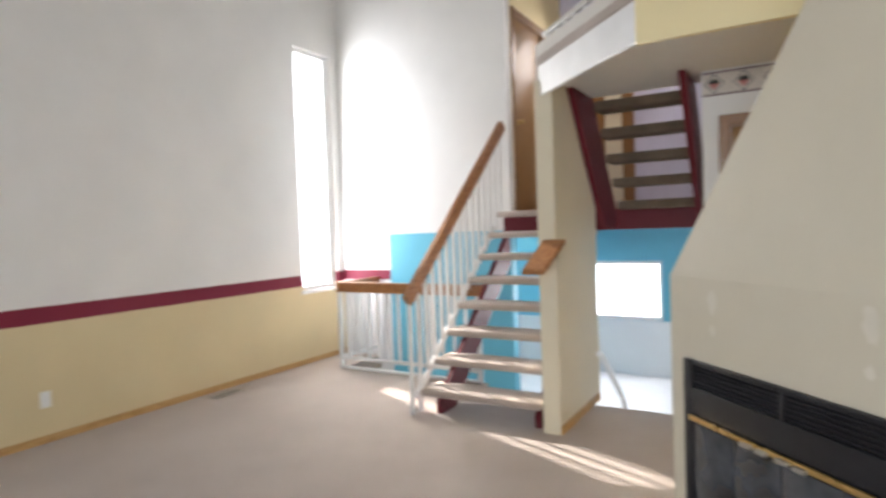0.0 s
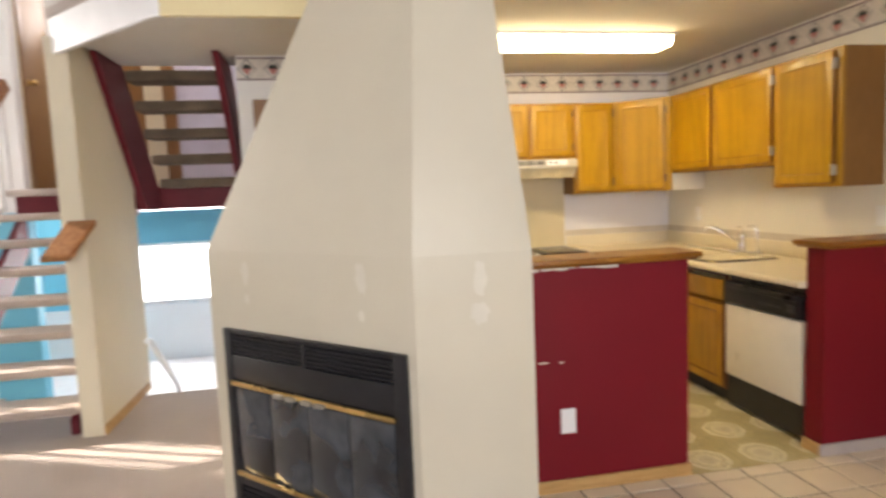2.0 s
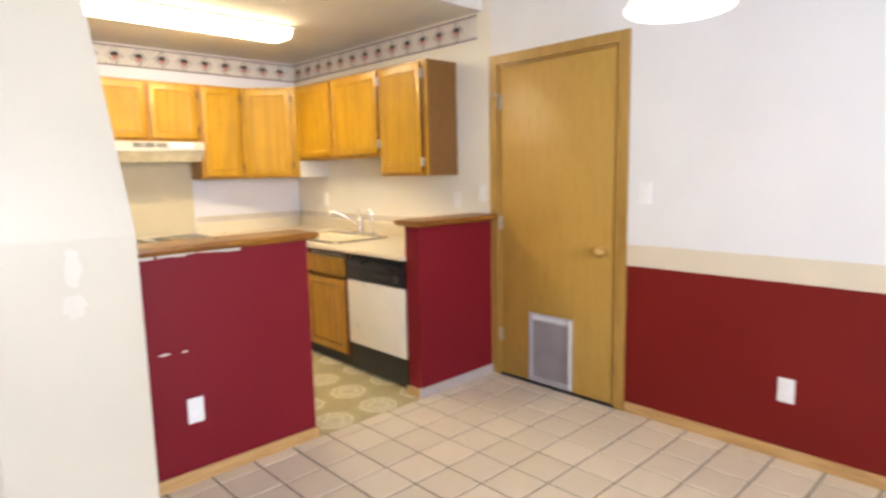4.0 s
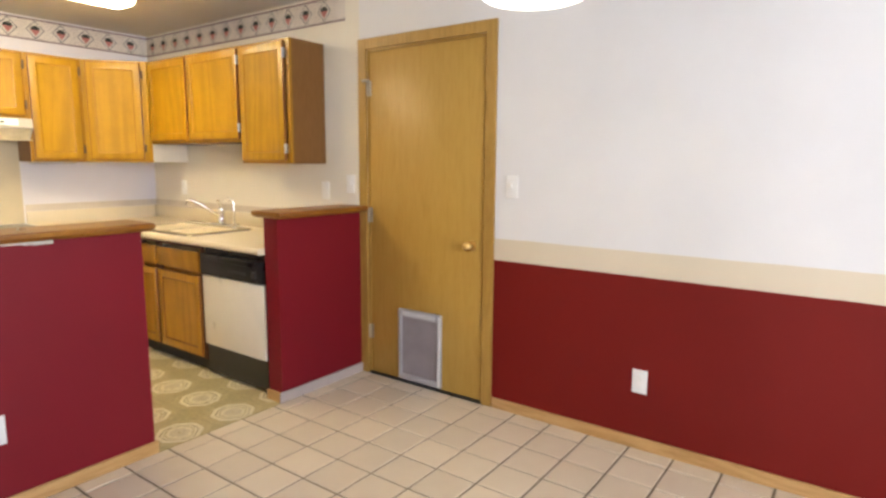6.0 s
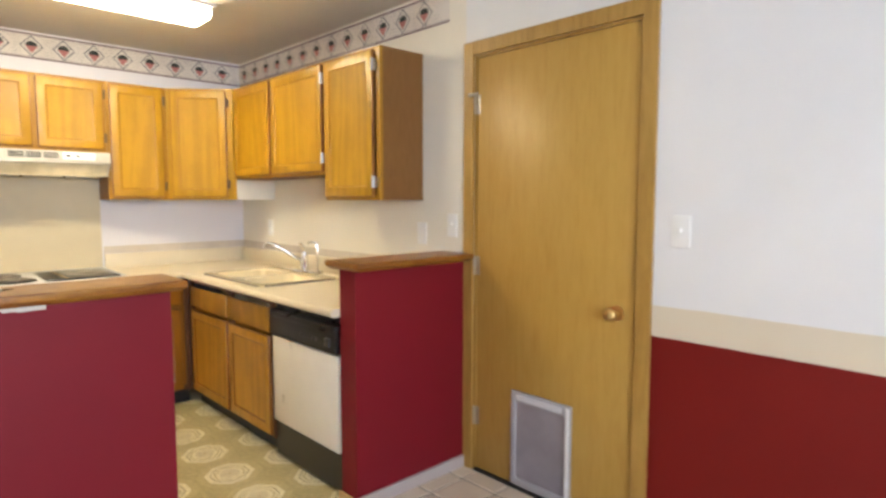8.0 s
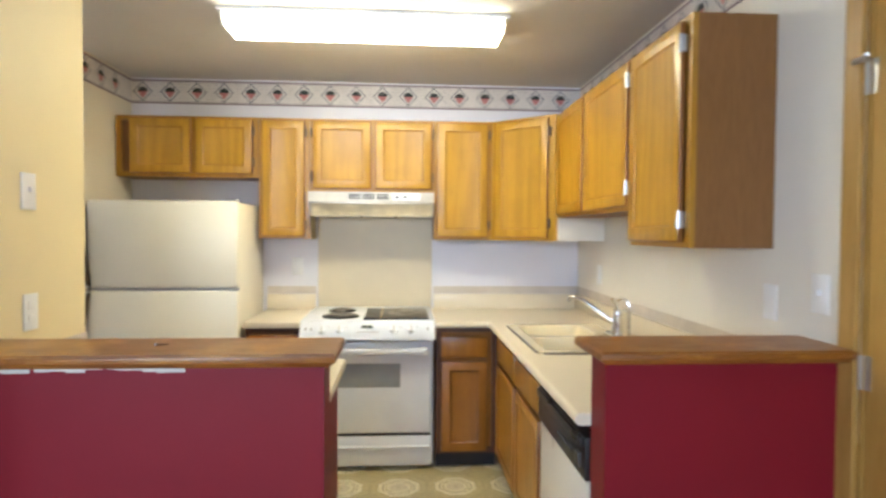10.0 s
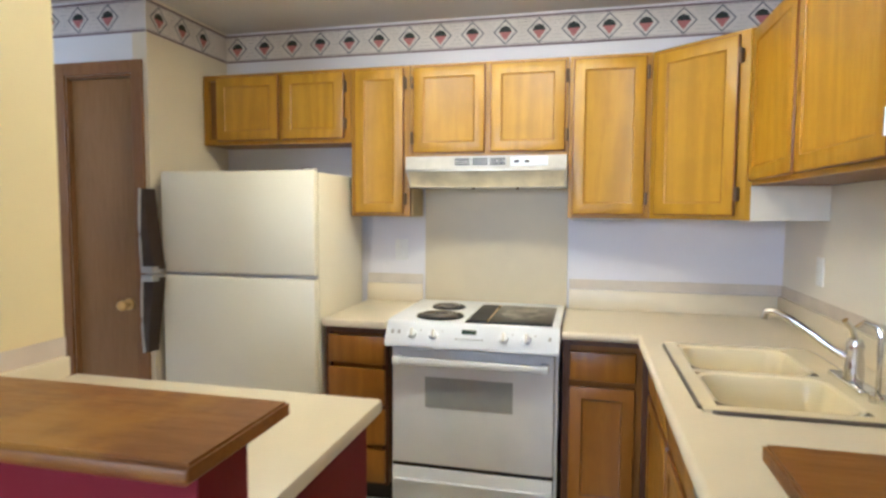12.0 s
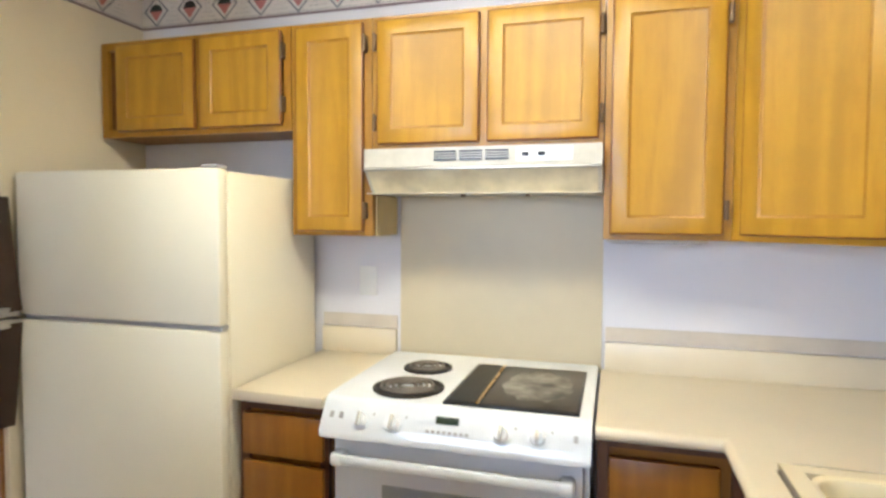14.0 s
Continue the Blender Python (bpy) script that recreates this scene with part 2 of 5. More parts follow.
M_BURNT = plain("heat_stain", (0.30, 0.28, 0.245), 0.6, var=0.38, scale=13)
M_FIREGLASS = plain("smoked_glass", (0.05, 0.06, 0.075), 0.12, var=0.5, scale=3.5, relief=0.0, coat=0.6)
M_PLATE = plain("white_plastic", (0.82, 0.82, 0.81), 0.35, var=0.02)
M_TUBE = glowing("fluorescent_diffuser", (1.0, 0.85, 0.50), 7.6)
M_GLASS = glass("window_glass")
M_SHADE = glowing("lit_frosted_shade", (1.0, 0.98, 0.90), 0.5)
M_BULB = glowing("bulb", (1.0, 0.92, 0.78), 14.0)
M_DARKGREY = plain("dark_grey_plastic", (0.05, 0.05, 0.052), 0.4, var=0.1)
M_LCD = plain("display", (0.03, 0.045, 0.03), 0.2, var=0.05, relief=0.0)
M_GROUT = plain("grout", (0.22, 0.175, 0.12), 0.85, var=0.12, scale=20)
M_PAPER = plain("border_paper", (0.66, 0.62, 0.58), 0.7, var=0.05, grain=260)
M_MAUVE = plain("border_mauve", (0.20, 0.145, 0.17), 0.7, var=0.1)
M_LATTICE = plain("border_lattice", (0.22, 0.215, 0.235), 0.7, var=0.1)
M_BERRY = plain("border_pink", (0.46, 0.17, 0.16), 0.7, var=0.1)
M_LEAF = plain("border_green", (0.03, 0.035, 0.03), 0.7, var=0.1)
M_GREYBLUE = plain("lavender_wall", (0.60, 0.58, 0.70), 0.6, var=0.03)


def carpet_material():
    m, ns, ls, p = nodes_of("carpet")
    v = coords(ns)
    big = noise_tex(ns, ls, v, 1.3, 4.0)
    pile = noise_tex(ns, ls, v, 260.0, 3.0, 0.8)
    fac = calc(ns, ls, "ADD", calc(ns, ls, "MULTIPLY", big, 0.45), calc(ns, ls, "MULTIPLY", pile, 0.55))
    ls.new(ramp(ns, ls, fac, (0.3, (0.325, 0.262, 0.220)), (0.55, (0.45, 0.372, 0.322)), (0.75, (0.53, 0.446, 0.39))), p.inputs["Base Color"])
    p.inputs["Roughness"].default_value = 1.0
    p.inputs["Sheen Weight"].default_value = 0.3
    bump(ns, ls, p, pile, 0.7, 0.006)
    return m


def tile_material():
    m, ns, ls, p = nodes_of("ceramic_tile")
    v = ns.new("ShaderNodeNewGeometry").outputs["Position"]
    info = ns.new("ShaderNodeObjectInfo")
    cloud = noise_tex(ns, ls, v, 7.0, 5.0, 0.65)
    speck = noise_tex(ns, ls, v, 130.0, 2.0)
    col = ramp(ns, ls, calc(ns, ls, "ADD", calc(ns, ls, "MULTIPLY", cloud, 0.75), calc(ns, ls, "MULTIPLY", speck, 0.25)), (0.2, (0.71, 0.60, 0.45)), (0.8, (0.78, 0.675, 0.52)))
    tint = ramp(ns, ls, info.outputs["Random"], (0.0, 0.90), (1.0, 1.0))
    mul = ns.new("ShaderNodeMix")
    mul.data_type, mul.blend_type = "RGBA", "MULTIPLY"
    mul.inputs[0].default_value = 1.0
    ls.new(col, mul.inputs[6])
    ls.new(tint, mul.inputs[7])
    ls.new(mul.outputs[2], p.inputs["Base Color"])
    ls.new(ramp(ns, ls, speck, (0.3, 0.30), (0.7, 0.34)), p.inputs["Roughness"])
    return m


VX, VY, VP = 2.588, 2.852, 0.310


def vinyl_material():
    """Sheet vinyl printed with octagon medallions on a square repeat."""
    m, ns, ls, p = nodes_of("vinyl")
    v = coords(ns)
    sep = ns.new("ShaderNodeSeparateXYZ")
    ls.new(v, sep.inputs[0])
    ax = []
    for k, o in ((0, VX), (1, VY)):
        u = calc(ns, ls, "DIVIDE", calc(ns, ls, "SUBTRACT", sep.outputs[k], o - VP / 2), VP)
        ax.append(calc(ns, ls, "ABSOLUTE", calc(ns, ls, "SUBTRACT", calc(ns, ls, "FLOORED_MODULO", u, 1.0), 0.5)))
    diag = calc(ns, ls, "MULTIPLY", calc(ns, ls, "ADD", ax[0], ax[1]), 0.72)
    octa = calc(ns, ls, "MAXIMUM", calc(ns, ls, "MAXIMUM", ax[0], ax[1]), diag)
    wob = calc(ns, ls, "MULTIPLY", calc(ns, ls, "SUBTRACT", noise_tex(ns, ls, v, 60.0, 2.0), 0.5), 0.03)
    octa = calc(ns, ls, "ADD", octa, wob)
    pale, tan, brown = (0.80, 0.73, 0.52), (0.52, 0.435, 0.215), (0.36, 0.285, 0.13)
    r = ns.new("ShaderNodeValToRGB")
    r.color_ramp.interpolation = "CONSTANT"
    stops = ((0.0, tan), (0.02, (0.66, 0.58, 0.40)), (0.15, pale), (0.20, tan), (0.225, pale), (0.265, brown), (0.285, pale), (0.355, tan), (0.47, (0.47, 0.39, 0.19)))
    while len(r.color_ramp.elements) < len(stops):
        r.color_ramp.elements.new(0.5)
    for e, (q, c) in zip(r.color_ramp.elements, stops):
        e.position, e.color = q, rgba(c)
    ls.new(octa, r.inputs[0])
    mot = ramp(ns, ls, noise_tex(ns, ls, v, 45.0, 4.0, 0.7), (0.3, 0.72), (0.65, 1.0))
    mul = ns.new("ShaderNodeMix")
    mul.data_type, mul.blend_type = "RGBA", "MULTIPLY"
    mul.inputs[0].default_value = 1.0
    ls.new(r.outputs[0], mul.inputs[6])
    ls.new(mot, mul.inputs[7])
    ls.new(mul.outputs[2], p.inputs["Base Color"])
    p.inputs["Roughness"].default_value = 0.35
    bump(ns, ls, p, octa, 0.1, 0.002)
    return m


M_CARPET = carpet_material()
M_TILE = tile_material()
M_VINYL = vinyl_material()

# ---------------------------------------------------------------- mesh helpers


def box(bm, x0, x1, y0, y1, z0, z1, bev=0.0, mat=0):
    r = bmesh.ops.create_cube(bm, size=1.0, matrix=Matrix.LocRotScale(((x0 + x1) / 2, (y0 + y1) / 2, (z0 + z1) / 2), None, (abs(x1 - x0), abs(y1 - y0), abs(z1 - z0))))
    vs = r["verts"]
    if bev:
        es = list({e for v in vs for e in v.link_edges})
        out = bmesh.ops.bevel(bm, geom=es, offset=bev, segments=2, affect="EDGES", profile=0.5)
        vs = list({v for f in out["faces"] for v in f.verts} | {v for v in vs if v.is_valid})
    if mat:
        for f in {f for v in vs if v.is_valid for f in v.link_faces}:
            f.material_index = mat
    return vs


def one(x0, x1, y0, y1, z0, z1, bev=0.0):
    bm = bmesh.new()
    box(bm, x0, x1, y0, y1, z0, z1, bev)
    return bm


def boxes(*rows, bev=0.0):
    bm = bmesh.new()
    for r in rows:
        box(bm, *r, bev)
    return bm


def tube(bm, a, b, r, n=12, r2=None):
    a, b = Vector(a), Vector(b)
    d = b - a
    m = Matrix.Translation((a + b) / 2) @ d.to_track_quat("Z", "Y").to_matrix().to_4x4()
    return bmesh.ops.create_cone(bm, cap_ends=True, segments=n, radius1=r, radius2=r if r2 is None else r2, depth=d.length, matrix=m)["verts"]


def sweep(bm, pts, r, n=10):
    """A round rod along points."""
    pts = [Vector(p) for p in pts]
    rings = []
    for i, p in enumerate(pts):
        d = (pts[min(i + 1, len(pts) - 1)] - pts[max(i - 1, 0)]).normalized()
        q = d.to_track_quat("Z", "Y")
        rings.append([bm.verts.new(p + q @ Vector((r * math.cos(2 * math.pi * k / n), r * math.sin(2 * math.pi * k / n), 0))) for k in range(n)])
    for a, b in zip(rings, rings[1:]):
        for k in range(n):
            bm.faces.new((a[k], a[(k + 1) % n], b[(k + 1) % n], b[k]))
    bm.faces.new(rings[0][::-1])
    bm.faces.new(rings[-1])


def lathe(bm, cx, cy, prof, n=28):
    rings = [[bm.verts.new((cx + r * math.cos(2 * math.pi * k / n), cy + r * math.sin(2 * math.pi * k / n), z)) for k in range(n)] for r, z in prof]
    for a, b in zip(rings, rings[1:]):
        for k in range(n):
            bm.faces.new((a[k], a[(k + 1) % n], b[(k + 1) % n], b[k]))
    return rings


def prism(bm, poly, z0, z1):
    lo = [bm.verts.new((x, y, z0)) for x, y in poly]
    hi = [bm.verts.new((x, y, z1)) for x, y in poly]
    loft(bm, lo, hi)


def loft(bm, lo, hi, cap=True):
    n = len(lo)
    for k in range(n):
        bm.faces.new((lo[k], lo[(k + 1) % n], hi[(k + 1) % n], hi[k]))
    if cap:
        bm.faces.new(lo[::-1])
        bm.faces.new(hi)


def shade(me, angle=35):
    for p in me.polygons:
        p.use_smooth = True
    me.set_sharp_from_angle(angle=radians(angle))


def finish(name, bm, mats, origin, smooth=True):
    bmesh.ops.recalc_face_normals(bm, faces=bm.faces)
    bmesh.ops.translate(bm, verts=bm.verts, vec=-Vector(origin))
    me = bpy.data.meshes.new(name)
    bm.to_mesh(me)
    bm.free()
    for m in (mats if isinstance(mats, (list, tuple)) else [mats]):
        me.materials.append(m)
    if smooth:
        shade(me)
    return new(name, me)


def structure(name, bm, mats, label="", category="", smooth=False):
    ob = finish(name, bm, mats, (0, 0, 0), smooth)
    return tagged(ob, label, category, kind="structure")


def thing(name, base, label, category, group=""):
    ob = new(name)
    ob.location = base
    ob.empty_display_size = 0.1
    return tagged(ob, label, category, group)


def solid(name, bm, mats, base, label, category, group=""):
    ob = finish(name, bm, mats, base)
    ob.location = base
    return tagged(ob, label, category, group)


def origin_of(ob):
    o = Vector(ob.location)
    while ob.parent:
        ob = ob.parent
        o = o + Vector(ob.location)
    return o


def part(name, bm, mats, parent, label=""):
    """One mesh under a thing or a part, given in world places."""
    ob = finish(name, bm, mats, origin_of(parent))
    ob.parent = parent
    return tagged(ob, label)

# ---------------------------------------------------------------- the shell
XR, YB, ZC = 3.5, 4.9, 2.39      # kitchen's side wall, back wall, ceiling
XL, YF = -4.2, 5.44              # living room's side wall and far wall
TOP = 4.8

ground = structure("ground", one(-60, 60, -60, 60, -1.75, -1.70), plain("yard", (0.16, 0.17, 0.09), 0.9, var=0.2, scale=2), "dry lawn around the house", "ground")
structure("floor_living", boxes((XL, 1.16, -2.8, 4.55, -0.14, 0.0), (XL, -2.02, 4.55, 4.80, -0.14, 0.0), (XL, -3.70, 4.80, YF, -0.14, 0.0), (0.0, 1.16, 4.55, 4.9, -0.14, 0.0)), M_CARPET, "beige cut-pile carpet of the living room", "carpet")
structure("floor_kitchen", boxes((1.16, XR, 2.43, YB, -0.14, -0.001)), M_VINYL, "patterned tan sheet vinyl of the kitchen", "floor")
floor_nook = structure("floor_nook", boxes((1.16, XR, -2.8, 2.43, -0.14, -0.006)), M_GROUT, "grout bed of the dining nook's tiles", "floor")

structure("wall_right_nook", boxes((XR, XR + 0.12, -2.8, 1.503, 0, TOP), (XR, XR + 0.12, 1.503, 2.375, 2.035, TOP), (XR, XR + 0.12, 2.375, 2.43, 0, TOP)), M_WALL_NOOK, "white wall over a beige band and dark red wainscot", "wall")
structure("wall_right_kitchen", boxes((XR, XR + 0.12, 2.43, YB + 0.12, 0, TOP)), M_WALL_KITCHEN_R, "off-white kitchen wall behind the sink", "wall")
structure("wall_back_kitchen", boxes((0.52, XR, YB, YB + 0.12, 0, TOP)), M_WALL_KITCHEN, "pale lavender-white kitchen wall", "wall")
structure("wall_fridge_side", boxes((0.44, 0.52, 4.25, YB + 0.12, 0, TOP)), M_CREAM, "short cream-white wall beside the refrigerator", "wall")
structure("wall_closet", boxes((-0.115, 0.045, 4.25, 4.37, 0, TOP), (0.045, 0.435, 4.25, 4.37, 2.03, TOP), (0.435, 0.44, 4.25, 4.37, 0, TOP)), M_WALL_WHITE, "white hall wall with a closet door", "wall")
structure("wall_stair_right", boxes((-0.115, 0.005, 4.37, 7.3, -0.5, TOP)), M_WALL_WHITE, "white wall beside the stairs", "wall")
structure("wall_left", boxes((XL - 0.12, XL, -2.8, 4.75, 0, TOP), (XL - 0.12, XL, 4.75, 5.33, 0, 0.80), (XL - 0.12, XL, 4.75, 5.33, 3.45, TOP), (XL - 0.12, XL, 5.33, YF + 0.12, 0, TOP), (XL - 0.12, XL, 4.80, YF + 0.12, -1.5, 0)), M_WALL_LIVING, "tall white wall, burgundy band, pale yellow below", "wall")
structure("wall_far", boxes((XL, -2.03, YF, YF + 0.12, -1.5, TOP)), M_WALL_FAR, "tall white wall with a blue lower panel", "wall")
structure("wall_upper_hall", boxes((-2.15, -2.03, YF + 0.12, 5.64, 1.53, TOP), (-2.15, -2.03, 5.64, 6.44, 3.58, TOP), (-2.15, -2.03, 6.44, 7.3, 1.53, TOP)), M_YELLOW, "pale yellow upper hall wall", "wall")
structure("wall_entry", boxes((-3.7, -1.75, 7.1, 7.22, -0.5, 1.34), (-0.90, 0.0, 7.1, 7.22, -0.5, 1.34), (-1.75, -0.90, 7.1, 7.22, -0.5, 0.27), (-1.75, -0.90, 7.1, 7.22, 0.97, 1.34)), M_BLUE, "bright blue entry wall with a window", "wall")
structure("wall_upper_back", boxes((-2.15, 0.0, 7.1, 7.22, 1.53, TOP)), M_GREYBLUE, "pale lavender upper hall wall", "wall")
structure("wall_behind", boxes((XL - 0.12, -0.9, -2.92, -2.8, 0, TOP), (2.0, XR + 0.12, -2.92, -2.8, 0, TOP), (-0.9, 2.0, -2.92, -2.8, 2.5, TOP), (-0.9, 2.0, -2.92, -2.8, 0, 0.95)), M_WALL_LIVING, "unseen white wall with an added wide window", "wall")
structure("wall_entry_side", boxes((-3.82, -3.70, YF + 0.12, 7.22, -1.5, 1.34)), M_BLUE, "blue entry side wall", "wall")
structure("floor_entry", boxes((-3.7, -0.115, 4.55, 7.1, -0.5, -0.38)), M_WHITE_TRIM, "pale sunlit entry floor", "floor")
structure("floor_well", boxes((XL, -2.0, 4.80, YF, -1.5, -1.4)), M_CARPET, "carpet at the foot of the lower stairs", "floor")
structure("floor_upper_hall", boxes((-2.03, -1.08, 5.27, 7.1, 1.36, 1.55), (-1.08, -0.115, 5.45, 7.1, 1.36, 1.55)), [M_DARKRED], "upper landing with a maroon edge", "floor")
structure("ceiling_main", boxes((XL - 0.12, XR + 0.12, -2.92, 7.3, TOP, TOP + 0.1)), M_CEIL, "high white ceiling", "ceiling")

bm = bmesh.new()
prism(bm, [(XR, 2.50), (XR, YB), (0.52, YB), (0.40, 4.37), (-0.115, 4.57), (-1.11, 4.57), (-1.11, 3.87), (-0.25, 3.02), (1.0, 3.02), (1.12, 2.50)], ZC, ZC + 0.26)
structure("ceiling_kitchen", bm, M_CEIL, "textured white kitchen ceiling", "ceiling")

M_OUTSIDE = glowing("bright_outdoors", (0.93, 0.97, 1.0), 2.0)
structure("backdrop_entry", one(-4.5, 2.5, 9.6, 9.62, -1.6, 3.5), M_OUTSIDE, "hazy bright outdoors beyond the entry window", "backdrop")
structure("backdrop_tall", one(-10.3, -10.28, 9.0, 14.0, -1.6, 9.0), M_OUTSIDE, "hazy bright outdoors beyond the tall window", "backdrop")

# edge boards of the loft
bm = bmesh.new()
a, b = Vector((-1.06, 3.805, 0)), Vector((-0.25, 2.985, 0))
d = (b - a).normalized()
n = Vector((d.y, -d.x, 0)) * 0.02
prism(bm, [(a - n).xy, (b - n).xy, (b + n * 0.4).xy, (a + n * 0.4).xy], ZC - 0.10, ZC + 0.10)
structure("trim_loft_diagonal", bm, M_WHITE_TRIM, "white slanting edge board of the loft", "trim")
structure("trim_loft_front", one(-0.255, 1.0, 2.975, 3.015, ZC - 0.11, ZC + 0.9), M_YELLOW, "pale yellow front of the loft", "trim")

# low walls of the kitchen
structure("wall_pony_long", boxes((1.12, 2.095, 2.43, 2.545, 0, 1.0495)), M_RED, "dark red low wall beside the kitchen entrance", "wall")
structure("wall_pony_short", boxes((2.837, XR, 2.43, 2.545, 0, 1.0495)), M_RED, "dark red low wall beside the flush door", "wall")
structure("wall_kitchen_left", boxes((1.0, 1.12, 2.30, 3.165, 0, TOP)), M_YELLOW, "pale yellow kitchen wall behind the fireplace", "wall")


def wood_cap(name, x0, x1, y0, y1, z, label, ends):
    """A board with a chamfered underside and a cove moulding under its front."""
    ob = thing(name, (x0, y0, z), label, "ledge")
    bm = bmesh.new()
    lo = [bm.verts.new(v) for v in ((x0 + 0.018 * ends[0], y0 + 0.018, z), (x1 - 0.018 * ends[1], y0 + 0.018, z), (x1 - 0.018 * ends[1], y1 - 0.018, z), (x0 + 0.018 * ends[0], y1 - 0.018, z))]
    md_ = [bm.verts.new(v) for v in ((x0, y0, z + 0.014), (x1, y0, z + 0.014), (x1, y1, z + 0.014), (x0, y1, z + 0.014))]
    hi = [bm.verts.new(v) for v in ((x0, y0, z + 0.036), (x1, y0, z + 0.036), (x1, y1, z + 0.036), (x0, y1, z + 0.036))]
    loft(bm, lo, md_, cap=False)
    loft(bm, md_, hi, cap=False)
    bm.faces.new(lo[::-1])
    bm.faces.new(hi)
    bmesh.ops.recalc_face_normals(bm, faces=list(bm.faces))
    rim = [e for e in bm.edges if all(v.co.z > z + 0.03 for v in e.verts)]
    bmesh.ops.bevel(bm, geom=rim, offset=0.004, segments=2, affect="EDGES")
    part("board", bm, M_CAP, ob)
    part("edge_band", one(x0 + 0.001, x1 - 0.001, y0 - 0.004, y0 - 0.0004, z + 0.015, z + 0.030, 0.001), M_CAP, ob, "worn front edge band")
    return ob


wood_cap("ledge", 1.13, 2.13, 2.368, 2.608, 1.050, "worn varnished wood ledge on the long red low wall", (0, 1))
wood_cap("ledge", 2.804, XR - 0.004, 2.368, 2.608, 1.050, "varnished wood ledge on the short red low wall", (1, 0))

# chimney breast
bm = bmesh.new()
low = [(-0.074, 2.69), (0.736, 1.88), (1.150, 1.88), (1.150, 2.428), (1.0, 3.13), (0.38, 3.13)]
mid = [(0.461, 2.335), (0.798, 1.99), (1.054, 1.99), (1.054, 2.43), (1.0, 3.13), (0.55, 3.0)]
lo = [bm.verts.new((x, y, 0)) for x, y in low]
sh = [bm.verts.new((x, y, 1.19)) for x, y in low]
hi = [bm.verts.new((x, y, 2.2)) for x, y in mid]
tp = [bm.verts.new((x, y, TOP)) for x, y in [(0.80, 2.16), (0.88, 2.08), (1.0, 2.08), (1.0, 2.43), (1.0, 3.13), (0.80, 3.0)]]
for p, q in ((lo, sh), (sh, hi), (hi, tp)):
    loft(bm, p, q, cap=False)
structure("wall_chimney", bm, M_CHIMNEY, "cream plaster chimney breast tapering upwards", "chimney")

# half-height post wall between the two stairs
structure("wall_stair_post", boxes((-1.10, -0.975, 3.79, 4.74, 0, ZC)), M_CREAM, "narrow cream wall between stairs and hall", "wall")


# baseboards
def base(name, m, *rows):
    return structure(name, boxes(*rows, bev=0.003), m, "narrow varnished wooden baseboard", "baseboard")


base("baseboard_right", M_TRIM_Y, (XR - 0.013, XR, -2.8, 1.44, 0, 0.06))
base("baseboard_left", M_TRIM_Y, (XL, XL + 0.013, -2.8, YF, 0, 0.055))
base("baseboard_pony_long", M_TRIM_X, (1.153, 2.108, 2.417, 2.43, 0, 0.06))
# base colour made pale to hold the reflection on this baseboard
base("baseboard_pony_short", plain("sheen_baseboard", (0.47, 0.41, 0.385), 0.4, var=0.06), (2.817, XR - 0.014, 2.417, 2.43, 0, 0.06))
base("baseboard_pony_end", M_TRIM_Y, (2.817, 2.83, 2.431, 2.545, 0, 0.06))
base("baseboard_post", M_TRIM_Y, (-0.975, -0.962, 3.79, 4.70, 0, 0.06))
base("baseboard_closet", M_TRIM_X, (0.498, 0.52, 4.237, 4.25, 0, 0.06))

# unseen wide window behind the camera, added to let daylight in
pd = structure("window_back", boxes((-0.9, -0.84, -2.9, -2.82, 0.95, 2.5), (1.94, 2.0, -2.9, -2.82, 0.95, 2.5), (-0.84, 1.94, -2.9, -2.82, 2.44, 2.5), (-0.84, 1.94, -2.9, -2.82, 0.95, 1.0), (0.51, 0.59, -2.9, -2.82, 1.0, 2.44)), M_WHITE_TRIM, "unseen wide white window frame added for daylight", "window")
for x0, x1 in ((-0.84, 0.51), (0.59, 1.94)):
    part("pane", one(x0, x1, -2.865, -2.86, 1.0, 2.44), M_GLASS, pd).visible_shadow = False


def window(name, rows, pane, label):
    w = structure(name, boxes(*rows), M_WHITE_TRIM, label, "window")
    g = part("pane", one(*pane), M_GLASS, w)
    g.visible_shadow = False
    return w


window("window_tall", [(XL - 0.10, XL - 0.05, 4.75, 4.79, 0.80, 3.45), (XL - 0.10, XL - 0.05, 5.29, 5.33, 0.80, 3.45), (XL - 0.10, XL - 0.05, 4.79, 5.29, 3.41, 3.45), (XL - 0.10, XL - 0.05, 4.79, 5.29, 0.80, 0.84), (XL - 0.05, XL + 0.03, 4.72, 5.36, 0.765, 0.80)], (XL - 0.08, XL - 0.075, 4.79, 5.29, 0.84, 3.41), "tall narrow white window full of daylight")
window("window_entry", [(-1.75, -1.71, 7.13, 7.18, 0.27, 0.97), (-0.94, -0.90, 7.13, 7.18, 0.27, 0.97), (-1.71, -0.94, 7.13, 7.18, 0.93, 0.97), (-1.71, -0.94, 7.13, 7.18, 0.27, 0.31)], (-1.71, -0.94, 7.15, 7.155, 0.31, 0.93), "bright white entry window")

# ---------------------------------------------------------------- kitchen cabinets


def move(bm, m):
    bmesh.ops.transform(bm, matrix=m, verts=bm.verts)
    return bm


def facing(x, y, degrees):
    """Local x runs along the front, local -y points into the room."""
    return Matrix.Translation((x, y, 0)) @ Matrix.Rotation(radians(degrees), 4, "Z")


